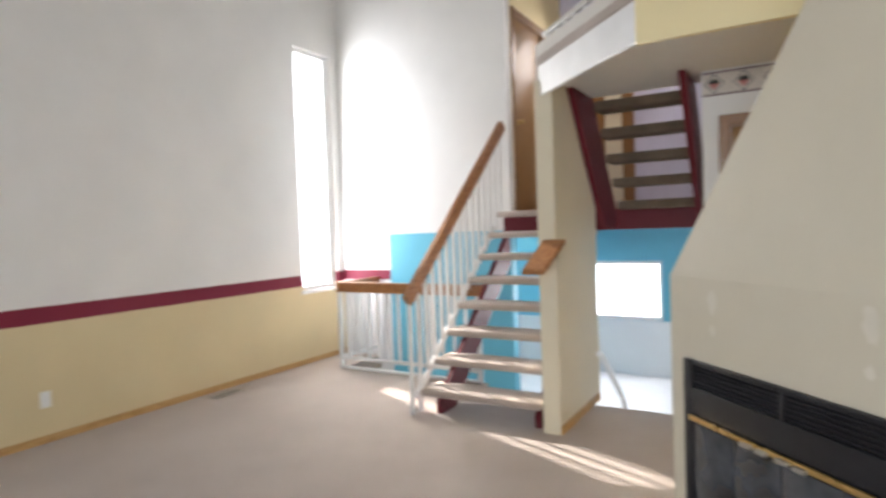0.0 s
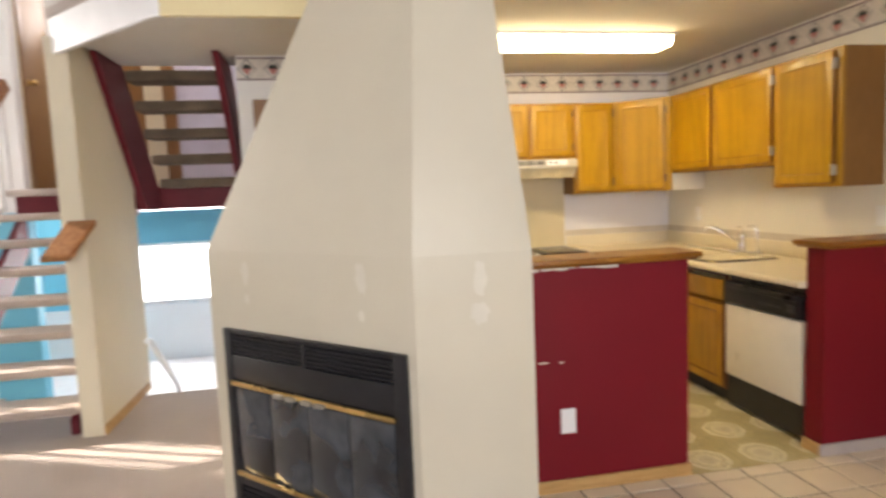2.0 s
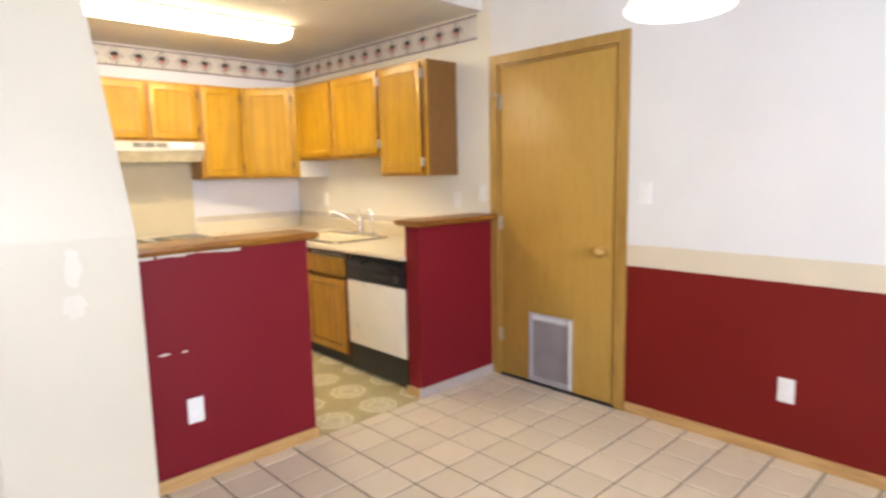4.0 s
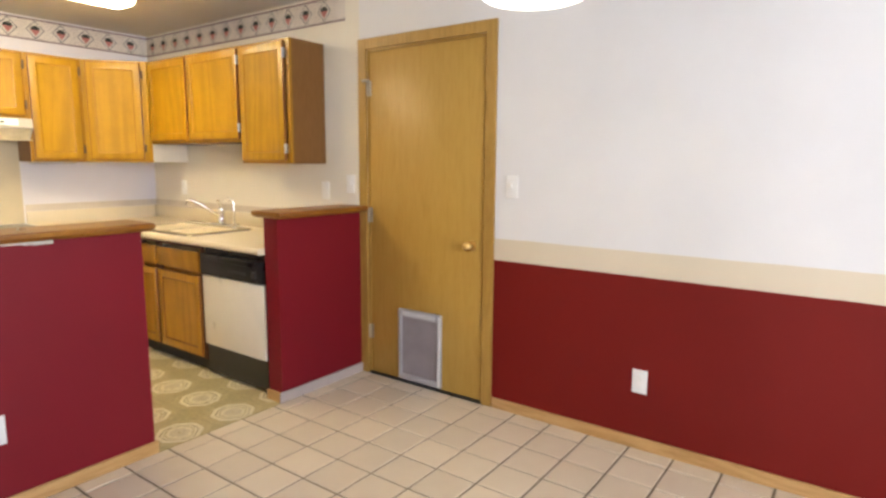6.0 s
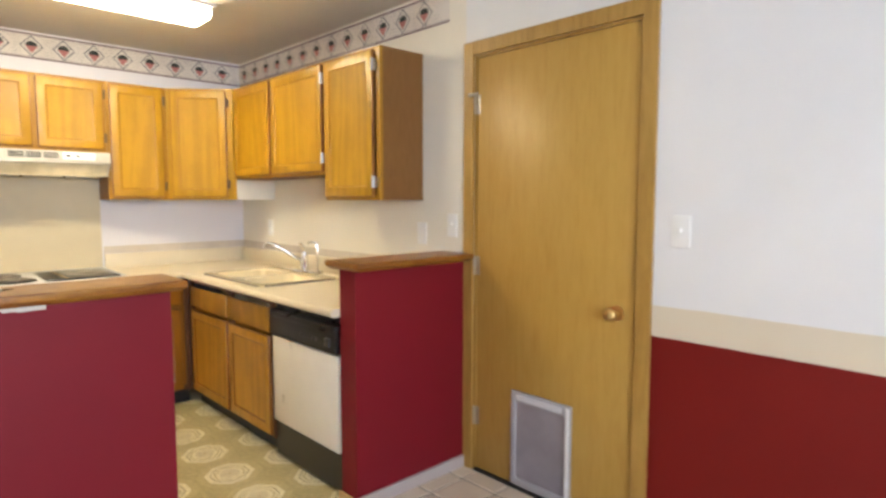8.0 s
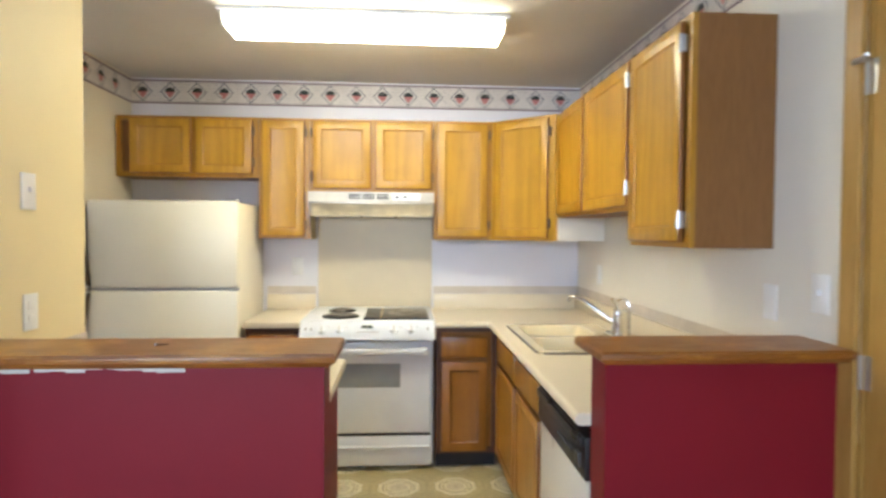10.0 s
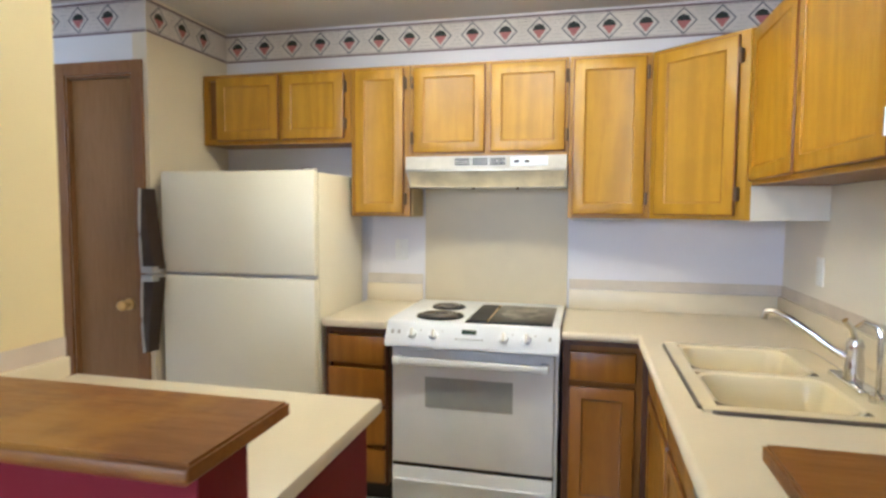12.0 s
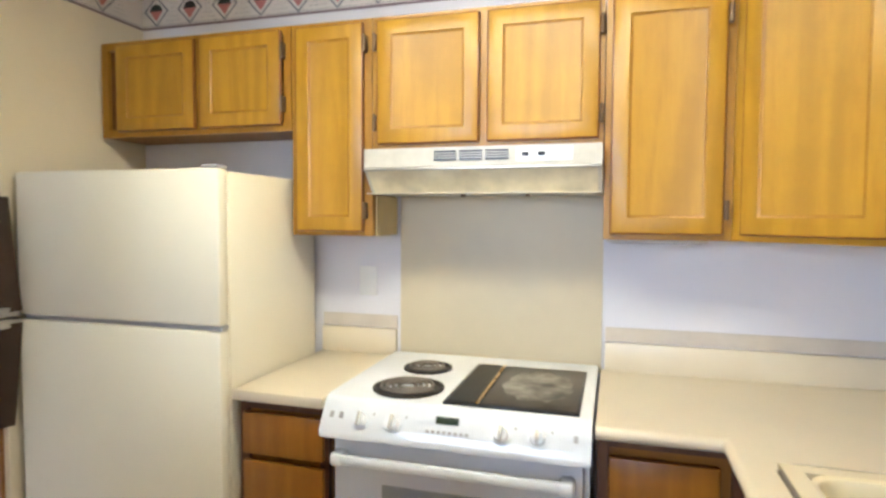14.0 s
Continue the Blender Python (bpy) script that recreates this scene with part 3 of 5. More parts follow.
def panel_door(u0, u1, v0, v1, rail=0.043, th=0.019):
    """One solid door with a sunken, beaded panel."""
    bm = bmesh.new()
    box(bm, u0, u1, -th, 0, v0, v1, 0.0055)
    bm.normal_update()
    f = max((f for f in bm.faces if f.normal.y < -0.99), key=lambda f: f.calc_area())
    for thick, deep in ((rail + 0.003, 0.0), (0.005, -0.005), (0.004, -0.001)):
        bmesh.ops.inset_region(bm, faces=[f], thickness=thick, depth=deep, use_even_offset=True)
    bm.normal_update()
    # slopes get darker wood; outer edges (2) hold the door's shadow line in colour
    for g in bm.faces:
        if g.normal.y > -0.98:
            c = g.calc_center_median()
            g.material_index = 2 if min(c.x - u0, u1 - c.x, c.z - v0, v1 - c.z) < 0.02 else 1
    return bm


def drawer_front(u0, u1, v0, v1, th=0.019):
    bm = bmesh.new()
    box(bm, u0, u1, -th, 0, v0, v1, 0.006)
    return bm


def hinge(u, v):
    bm = bmesh.new()
    box(bm, u - 0.007, u + 0.007, -0.024, -0.001, v - 0.028, v + 0.028, 0.003)
    tube(bm, (u, -0.024, v - 0.03), (u, -0.024, v + 0.03), 0.005, 8)
    return bm


def cabinet(name, m, width, depth, z0, z1, doors, label, drawers=(), body=None, front=None, group="", shiny=(), kick=False, inner=None):
    """doors: (u0, u1, v0, v1, hinge side -1, 0 or 1)."""
    base_at = m @ Vector((width / 2, depth / 2, z0))
    ob = thing(name, base_at, label, "cabinet", group)
    front = front or M_OAK
    bm = bmesh.new()
    box(bm, 0.001, width - 0.001, 0.019, depth, z0, inner or z1)
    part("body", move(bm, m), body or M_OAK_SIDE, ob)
    # face frame
    bm = bmesh.new()
    w = 0.03
    box(bm, 0.001, w, 0, 0.019, z0, z1)
    box(bm, width - w, width - 0.001, 0, 0.019, z0, z1)
    box(bm, w, width - w, 0, 0.019, z1 - w, z1)
    box(bm, w, width - w, 0, 0.019, z0, z0 + w)
    if len(doors) == 2:
        mid = (doors[0][1] + doors[1][0]) / 2
        box(bm, mid - 0.03, mid + 0.03, 0, 0.019, z0 + w, z1 - w)
    part("face_frame", move(bm, m), M_OAK_SHADOW if kick else M_OAK_FRAME, ob)
    for k, (u0, u1, v0, v1, side) in enumerate(doors):
        d = part("door", move(panel_door(u0, u1, v0, v1), m), [front, M_OAK_FRAME if front is M_OAK else M_OAK_SHADE_LINE, M_OAK_SHADE_LINE], ob)
        if side:
            u = u1 + 0.007 if side > 0 else u0 - 0.007
            for v in (v0 + 0.075, v1 - 0.075):
                part("hinge", move(hinge(u, v), m), M_STEEL if k in shiny else M_HINGE, d)
    for u0, u1, v0, v1 in drawers:
        part("drawer", move(drawer_front(u0, u1, v0, v1), m), front, ob)
    if kick:
        bm = bmesh.new()
        box(bm, 0.0, width, 0.05, 0.065, 0.0, z0)
        part("toe_kick", move(bm, m), M_KICK, ob)
    return ob


UF, UB, UT = 4.665, 1.345, 2.10     # upper cabinets: front plane, underside, top
D = YB - UF - 0.002
G = "wall cabinets of the kitchen"
up = dict(group=G)
cabinet("wall_cabinet", facing(0.53, UF, 0), 0.86, D, 1.725, UT, [(0.085, 0.455, 1.745, 2.085, 0), (0.475, 0.825, 1.745, 2.085, 1)], "short honey-oak double cabinet above the refrigerator", **up)
cabinet("wall_cabinet", facing(1.392, UF, 0), 0.315, D, UB, UT, [(0.022, 0.285, 1.36, 2.085, 1)], "tall narrow honey-oak wall cabinet beside the range hood", **up)
cabinet("wall_cabinet", facing(1.708, UF, 0), 0.78, D, 1.642, UT, [(0.02, 0.382, 1.662, 2.085, -1), (0.408, 0.765, 1.662, 2.085, 1)], "short honey-oak double cabinet above the range hood", **up)
cabinet("wall_cabinet", facing(2.489, UF, 0), 0.372, D, UB, UT, [(0.02, 0.345, 1.362, 2.085, 1)], "tall honey-oak wall cabinet beside the range hood", **up)
XF = 3.215                          # front of the cabinets on the side wall
ang = -41.6
c0 = Vector((2.862, UF))
mdiag = facing(c0.x, c0.y, ang)
corner = thing("corner_wall_cabinet", (3.2, 4.7, UB), "honey-oak corner wall cabinet set across the corner", "cabinet", G)
bm = bmesh.new()
e1 = (c0.x + 0.443 * math.cos(radians(ang)), c0.y + 0.443 * math.sin(radians(ang)))
prism(bm, [(c0.x, c0.y), e1, (XR - 0.002, e1[1]), (XR - 0.002, YB - 0.002), (c0.x, YB - 0.002)], UB, UT)
part("body", bm, M_OAK, corner)
dd = part("door", move(panel_door(0.03, 0.405, 1.362, 2.085), mdiag), [M_OAK, M_OAK_FRAME, M_OAK_SHADE_LINE], corner)
for v in (1.45, 2.0):
    part("hinge", move(hinge(0.414, v), mdiag), M_HINGE, dd)

SB = 1.485
M_RAW = plain("raw_side", (0.74, 0.70, 0.62), 0.6, var=0.04)
part("side_panel", one(e1[0] + 0.02, XR - 0.003, e1[1] - 0.006, e1[1] - 0.001, UB, SB - 0.002), M_RAW, corner, "unfinished pale side")
cabinet("wall_cabinet", facing(XF, e1[1] - 0.002, -90), e1[1] - 3.238, XR - XF - 0.002, SB, UT, [(0.012, 0.515, 1.502, 2.085, 0), (0.535, e1[1] - 3.25, 1.502, 2.085, 1)], "short honey-oak double cabinet above the sink", shiny=(1,), **up)
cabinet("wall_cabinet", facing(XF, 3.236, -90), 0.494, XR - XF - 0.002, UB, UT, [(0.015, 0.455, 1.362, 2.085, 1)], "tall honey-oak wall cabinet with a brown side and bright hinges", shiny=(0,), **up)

BF = 4.335                          # front plane of the base cabinets, back run
CZ = 0.874                          # worktop
BT = CZ - 0.036
GB = "base cabinets of the kitchen"
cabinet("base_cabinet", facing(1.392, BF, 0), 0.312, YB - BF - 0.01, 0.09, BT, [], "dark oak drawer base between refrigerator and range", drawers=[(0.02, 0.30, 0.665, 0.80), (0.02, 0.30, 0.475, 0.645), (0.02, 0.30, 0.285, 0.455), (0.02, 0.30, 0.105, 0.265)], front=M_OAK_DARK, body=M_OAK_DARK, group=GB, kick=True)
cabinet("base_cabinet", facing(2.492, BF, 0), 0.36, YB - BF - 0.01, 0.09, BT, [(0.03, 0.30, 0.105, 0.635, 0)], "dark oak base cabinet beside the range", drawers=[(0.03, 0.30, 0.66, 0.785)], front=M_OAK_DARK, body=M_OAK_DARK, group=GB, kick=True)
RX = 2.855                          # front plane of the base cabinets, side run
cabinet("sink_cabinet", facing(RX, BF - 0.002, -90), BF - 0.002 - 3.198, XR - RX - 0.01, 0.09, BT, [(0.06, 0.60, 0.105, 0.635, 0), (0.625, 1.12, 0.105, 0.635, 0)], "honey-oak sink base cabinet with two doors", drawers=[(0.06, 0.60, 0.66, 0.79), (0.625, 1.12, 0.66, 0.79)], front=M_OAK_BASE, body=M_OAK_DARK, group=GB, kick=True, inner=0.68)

# dishwasher
dw = thing("dishwasher", (3.15, 2.88, 0), "cream dishwasher with a black control strip under the worktop", "dishwasher")
part("tub", one(RX + 0.02, XR - 0.02, 2.575, 3.19, 0.09, BT - 0.002), M_BLACK, dw)
part("door_panel", one(RX - 0.012, RX + 0.02, 2.58, 3.185, 0.205, 0.652, 0.004), M_DWWHITE, dw, "cream door panel")
cp = part("control_strip", boxes((RX - 0.022, RX + 0.02, 2.58, 3.185, 0.66, 0.79), (RX - 0.034, RX - 0.02, 2.60, 3.165, 0.755, 0.785), bev=0.004), M_BLACK, dw, "black control strip")
for k in range(5):
    part("button", one(RX - 0.027, RX - 0.021, 2.72 + 0.035 * k, 2.742 + 0.035 * k, 0.70, 0.715, 0.002), M_DARKGREY, cp)
part("dial", move(boxes((-0.02, 0.02, -0.006, 0.006, -0.02, 0.02), bev=0.003), Matrix.Translation((RX - 0.026, 2.64, 0.71)) @ Matrix.Rotation(radians(90), 4, "Z")), M_DARKGREY, cp)
part("kick_plate", one(RX + 0.005, RX + 0.02, 2.58, 3.185, 0.02, 0.198), M_BLACK, dw, "black kick plate")

# worktops
wt_ = thing("worktop", (3.2, 3.7, BT), "cream laminate worktop turning the corner", "worktop")
CF, CX = 4.295, 2.805
SX0, SX1, SY0, SY1 = 2.885, 3.36, 3.375, 4.135   # hole for the sink
for r in ((CX, XR - 0.002, 4.135, YB - 0.002, BT, CZ), (CX, XR - 0.002, 2.548, 3.375, BT, CZ), (CX, SX0, SY0, SY1, BT, CZ), (SX1, XR - 0.002, SY0, SY1, BT, CZ), (2.488, CX, CF, YB - 0.002, BT, CZ)):
    part("top_section", one(*r), M_LAMINATE, wt_)
bm = bmesh.new()
for a, b in (((2.488, CF + 0.002, CZ - 0.018), (CX + 0.002, CF + 0.002, CZ - 0.018)), ((CX + 0.002, CF + 0.002, CZ - 0.018), (CX + 0.002, 2.548, CZ - 0.018))):
    tube(bm, a, b, 0.0182, 12)
part("rounded_edge", bm, M_LAMINATE, wt_)
part("backsplash", boxes((2.50, XR - 0.024, YB - 0.022, YB - 0.003, CZ, 0.975), (XR - 0.022, XR - 0.003, 2.56, YB - 0.003, CZ, 0.975), bev=0.003), M_LAMINATE, wt_)
wl = thing("worktop", (1.55, 4.6, BT), "short cream laminate worktop beside the refrigerator", "worktop")
part("top", one(1.388, 1.703, CF, YB - 0.002, BT, CZ, 0.008), M_LAMINATE, wl)
part("backsplash", one(1.395, 1.715, YB - 0.022, YB - 0.003, CZ, 0.975, 0.003), M_LAMINATE, wl)
structure("trim_glue_strip", boxes((2.50, XR - 0.004, YB - 0.006, YB - 0.002, 0.977, 1.027), (XR - 0.006, XR - 0.002, 2.56, YB - 0.01, 0.977, 1.027), (1.395, 1.715, YB - 0.006, YB - 0.002, 0.977, 1.027)), plain("old_adhesive", (0.60, 0.54, 0.47), 0.8, var=0.08), "strip of bare wall above the backsplash", "trim")
structure("wall_panel_range", one(1.728, 2.488, YB - 0.006, YB - 0.001, 0.86, 1.62), plain("heat_panel", (0.60, 0.52, 0.36), 0.45, var=0.04, scale=3), "tan splash panel behind the range", "panel")

# peninsula counter behind the long low wall
pen = thing("peninsula", (1.6, 2.8, 0), "cream-topped peninsula with a dark red end panel", "counter")
part("top", one(1.13, 2.078, 2.548, 3.195, 0.862, 0.90, 0.010), M_LAMINATE, pen)
part("end_panel", one(2.03, 2.05, 2.548, 3.15, 0.0, 0.861), M_RED, pen, "dark red end panel")
part("body", one(1.13, 2.029, 2.55, 3.13, 0.09, 0.861), M_OAK_DARK, pen)
part("backsplash", one(1.122, 1.14, 2.612, 3.163, 0.90, 0.958, 0.003), M_LAMINATE, pen)
part("glue_strip", one(1.121, 1.126, 2.612, 3.163, 0.96, 1.012), plain("bare_strip", (0.66, 0.57, 0.50), 0.7, var=0.05), pen)

# ---------------------------------------------------------------- sink and taps


def bowl(bm, x0, x1, y0, y1, zt, zb):
    """An open basin with sloping, rounded walls."""
    def ring(i, z, r):
        pts = []
        for cx, cy, a0 in ((x1 - i - r, y1 - i - r, 0), (x0 + i + r, y1 - i - r, 90), (x0 + i + r, y0 + i + r, 180), (x1 - i - r, y0 + i + r, 270)):
            for k in range(6):
                a = radians(a0 + 18 * k)
                pts.append(bm.verts.new((cx + r * math.cos(a), cy + r * math.sin(a), z)))
        return pts
    rings = [ring(-0.012, zt, 0.06), ring(0.0, zt - 0.004, 0.055), ring(0.008, zt - 0.03, 0.05), ring(0.02, zb + 0.03, 0.05), ring(0.045, zb, 0.04)]
    for a, b in zip(rings, rings[1:]):
        loft(bm, a, b, cap=False)
    bm.faces.new(rings[-1])
    return rings[0]


sk = thing("sink", (3.12, 3.75, CZ), "almond double-bowl sink with a dark tarnished rim", "sink")
bm = bmesh.new()
z = CZ + 0.010
bowl(bm, 2.925, 3.265, 3.775, 4.095, z, CZ - 0.16)
part("bowl", bm, M_SINK, sk)
bm = bmesh.new()
bowl(bm, 2.925, 3.265, 3.415, 3.725, z, CZ - 0.17)
part("bowl", bm, M_SINK, sk)
bm = boxes((2.875, 2.915, 3.365, 4.145, CZ, z - 0.0005), (3.275, 3.37, 3.365, 4.145, CZ, z - 0.0005), (2.915, 3.275, 4.105, 4.145, CZ, z - 0.0005), (2.915, 3.275, 3.365, 3.405, CZ, z - 0.0005), (2.915, 3.275, 3.735, 3.765, CZ, z - 0.0005))
part("deck", bm, M_SINK, sk)
bm = bmesh.new()
rim = [(2.872, 3.40), (2.872, 4.11), (2.905, 4.148), (3.34, 4.148), (3.373, 4.11), (3.373, 3.40), (3.34, 3.362), (2.905, 3.362), (2.872, 3.40), (2.872, 3.44)]
sweep(bm, [(x, y, CZ + 0.003) for x, y in rim], 0.0065, 8)
part("rim", bm, plain("sink_rim", (0.20, 0.17, 0.14), 0.4, metal=0.7, var=0.2), sk, "dark tarnished rim")
bm = bmesh.new()
tube(bm, (3.10, 3.935, CZ - 0.16), (3.10, 3.935, CZ - 0.155), 0.04, 20)
part("drain", bm, M_STEEL, sk)
bm = bmesh.new()
tube(bm, (3.10, 3.57, CZ - 0.17), (3.10, 3.57, CZ - 0.165), 0.04, 20)
part("drain", bm, M_STEEL, sk)

fx, fy = 3.335, 3.690
tap = thing("faucet", (fx, fy, z), "chrome kitchen faucet with a long swivel spout", "faucet")
part("base_plate", one(fx - 0.028, fx + 0.028, fy - 0.11, fy + 0.11, z, z + 0.018, 0.008), M_CHROME, tap)
bm = bmesh.new()
lathe(bm, fx, fy, [(0.0, z + 0.018), (0.027, z + 0.018), (0.026, z + 0.06), (0.021, z + 0.10), (0.024, z + 0.115), (0.018, z + 0.135), (0.0, z + 0.14)])
part("body", bm, M_CHROME, tap)
bm = bmesh.new()
sweep(bm, [(fx, fy, z + 0.07), (fx - 0.05, fy + 0.02, z + 0.10), (fx - 0.10, fy + 0.045, z + 0.14), (fx - 0.15, fy + 0.07, z + 0.175), (fx - 0.185, fy + 0.09, z + 0.19), (fx - 0.205, fy + 0.104, z + 0.188), (fx - 0.212, fy + 0.108, z + 0.165)], 0.011, 12)
part("spout", bm, M_CHROME, tap)
bm = bmesh.new()
sweep(bm, [(fx, fy, z + 0.13), (fx - 0.01, fy, z + 0.165), (fx - 0.03, fy - 0.005, z + 0.19)], 0.009, 10)
part("lever", bm, M_CHROME, tap)
sp = thing("filter_tap", (3.33, 3.53, z), "slim chrome filter tap beside the faucet", "faucet")
bm = bmesh.new()
tube(bm, (3.33, 3.53, z), (3.33, 3.53, z + 0.02), 0.02, 16)
sweep(bm, [(3.33, 3.53, z + 0.02), (3.33, 3.53, z + 0.17), (3.322, 3.535, z + 0.20), (3.30, 3.55, z + 0.208), (3.285, 3.56, z + 0.19)], 0.007, 10)
part("stem", bm, M_CHROME, sp)
part("knob", boxes((3.315, 3.345, 3.485, 3.51, z, z + 0.03), bev=0.005), M_CHROME, sp)

# ---------------------------------------------------------------- range
rg = thing("range", (2.095, 4.6, 0), "white electric range with two coil burners and a grill", "stove")
SX, EX = 1.712, 2.480
SFY = 4.315
part("carcass", one(SX + 0.006, EX - 0.006, SFY + 0.035, YB - 0.02, 0.03, 0.866), M_ENAMEL, rg)
bm = bmesh.new()
prof = [(YB - 0.022, 0.862), (YB - 0.022, 0.892), (4.322, 0.887), (4.302, 0.880), (4.252, 0.800), (4.252, 0.774), (4.29, 0.774), (4.35, 0.862)]
lo = [bm.verts.new((SX, y, zz)) for y, zz in prof]
hi = [bm.verts.new((EX, y, zz)) for y, zz in prof]
loft(bm, lo, hi)
bmesh.ops.bevel(bm, geom=list(bm.edges), offset=0.004, segments=2, affect="EDGES")
ck = part("cooktop", bm, M_ENAMEL, rg)
ZT = 0.890


def burner(cx, cy, r, z):
    bm = bmesh.new()
    lathe(bm, cx, cy, [(r * 1.12, z), (r * 1.12, z + 0.006), (r * 1.02, z + 0.007), (r * 0.95, z + 0.001), (0.01, z - 0.002)], 32)
    b = part("burner", bm, M_COIL, ck, "black drip bowl and coil")
    bm = bmesh.new()
    pts = []
    turns = 4 if r > 0.09 else 3
    for k in range(turns * 22):
        a = 2 * math.pi * k / 22
        q = r * (0.22 + 0.72 * k / (turns * 22))
        pts.append((cx + q * math.cos(a), cy + q * math.sin(a), z + 0.010))
    sweep(bm, pts, 0.0048, 6)
    part("coil", bm, M_RING, b)


burner(1.928, 4.425, 0.098, ZT - 0.002)
burner(1.914, 4.665, 0.075, ZT)
gr = part("grill", boxes((2.068, 2.446, 4.315, 4.77, 0.884, 0.8925), bev=0.002), M_BLACK, ck, "black grill module")
part("vent_grate", boxes(*[(2.078 + 0.0115 * k, 2.0845 + 0.0115 * k, 4.325, 4.76, 0.8925, 0.896) for k in range(7)]), M_BLACK, gr)
part("brass_strip", one(2.162, 2.170, 4.322, 4.763, 0.8925, 0.8965), M_BRASS, gr, "worn brass strip")
gd_ = part("griddle", one(2.178, 2.438, 4.325, 4.762, 0.8925, 0.8945, 0.001), M_GRILL, gr, "dark brown glass grill plate")
bm = bmesh.new()
rn = random.Random(3)
bm.faces.new([bm.verts.new((2.31 + 0.108 * q * math.cos(a), 4.548 + 0.175 * q * math.sin(a), 0.8950)) for a, q in ((k * math.pi / 16, rn.uniform(0.86, 1.06)) for k in range(32))])
part("burnt_stain", bm, M_BURNT, gd_, "cloudy grey heat stain")
# tilted control panel
tilt = Matrix.Translation((0, 4.277, 0.840)) @ Matrix.Rotation(math.atan2(0.050, 0.080), 4, "X").inverted()


def on_panel(bm):
    return move(bm, tilt)


for x in (1.838, 1.936, 2.245, 2.342):
    bm = bmesh.new()
    tube(bm, (x, 0.0, -0.012), (x, -0.004, -0.012), 0.027, 24)
    tube(bm, (x, -0.004, -0.012), (x, -0.017, -0.012), 0.020, 20, 0.017)
    kn = part("knob", on_panel(bm), M_ENAMEL, ck)
    bm = bmesh.new()
    box(bm, x - 0.0045, x + 0.0045, -0.028, -0.015, -0.031, 0.009, 0.002)
    part("grip", on_panel(bm), M_STEEL, kn)
    part("dial_mark", on_panel(boxes((x + 0.034, x + 0.040, -0.001, 0.0005, 0.006, 0.012))), M_GREY, ck)
for x in (1.745, 1.775, 2.44):
    part("dial_mark", on_panel(boxes((x - 0.006, x + 0.006, -0.001, 0.0005, -0.012, 0.006))), M_GREY, ck)
part("display", on_panel(boxes((2.06, 2.125, -0.005, 0.0, 0.0, 0.02), bev=0.001)), M_LCD, ck, "small dark clock display")
part("keypad", on_panel(boxes(*[(2.035 + 0.016 * k, 2.044 + 0.016 * k, -0.0035, 0.0, -0.026, -0.019) for k in range(8)])), M_GREY, ck)
od = part("oven_door", one(SX + 0.02, EX - 0.02, SFY - 0.005, SFY + 0.034, 0.222, 0.758, 0.010), M_ENAMEL, rg)
part("window", one(1.887, 2.282, SFY - 0.0075, SFY - 0.004, 0.492, 0.630, 0.001), M_OVENGLASS, od, "greyish oven window")
part("handle", boxes((1.762, 2.418, SFY - 0.056, SFY - 0.036, 0.692, 0.724), bev=0.009), M_ENAMEL, od)
for x in (1.742, 2.400):
    part("handle_bracket", boxes((x, x + 0.038, SFY - 0.058, SFY - 0.002, 0.688, 0.727), bev=0.010), M_ENAMEL, od)
part("latch", one(1.93, 1.975, SFY - 0.03, SFY, 0.758, 0.772, 0.004), M_ENAMEL, rg)
part("drawer", boxes((SX + 0.02, EX - 0.02, SFY - 0.003, SFY + 0.034, 0.03, 0.205), (SX + 0.03, EX - 0.03, SFY - 0.016, SFY, 0.135, 0.15), bev=0.005), M_ENAMEL, rg)
# black strip stands for the shade between oven door and drawer
part("gap", one(SX + 0.02, EX - 0.02, SFY + 0.004, SFY + 0.034, 0.206, 0.221), M_BLACK, rg, "black strip for the shade in the gap above the drawer")

# hood
M_LIP = plain("worn_cream_enamel", (0.70, 0.63, 0.46), 0.35, var=0.12, scale=11)
M_YELLOWED = plain("yellowed_side", (0.62, 0.50, 0.26), 0.6, var=0.05)
hd = thing("range_hood", (2.095, 4.75, 1.49), "off-white range hood with vents and two switches", "range hood")
bm = bmesh.new()
prof = [(YB - 0.003, 1.639), (4.585, 1.639), (4.580, 1.578), (4.588, 1.568), (4.655, 1.495), (4.70, 1.492), (YB - 0.003, 1.492)]
lo = [bm.verts.new((1.71, y, zz)) for y, zz in prof]
hi = [bm.verts.new((2.486, y, zz)) for y, zz in prof]
loft(bm, lo, hi)
part("canopy", bm, M_HOOD, hd)
part("lower_lip", boxes((1.716, 2.480, 4.592, 4.66, 1.4905, 1.4935)), M_LIP, hd, "yellowed underside lip")
bm = bmesh.new()
lo = [bm.verts.new((1.722, y, zz)) for y, zz in ((4.5845, 1.566), (4.5885, 1.5665), (4.6535, 1.4955), (4.6495, 1.4935))]
hi = [bm.verts.new((2.474, y, zz)) for y, zz in ((4.5845, 1.566), (4.5885, 1.5665), (4.6535, 1.4955), (4.6495, 1.4935))]
loft(bm, lo, hi)
part("lower_front", bm, M_LIP, hd, "yellowed sloping front")
for x in (1.958, 2.043, 2.128):
    v = part("vent", one(x, x + 0.074, 4.5775, 4.5825, 1.595, 1.627), M_BLACK, hd)
    for k in range(3):
        part("vent_slat", one(x, x + 0.074, 4.5755, 4.5777, 1.6015 + 0.008 * k, 1.6045 + 0.008 * k), M_HOOD, v)
sw = part("switch_plate", one(2.225, 2.40, 4.5782, 4.584, 1.588, 1.632, 0.002), M_ENAMEL, hd)
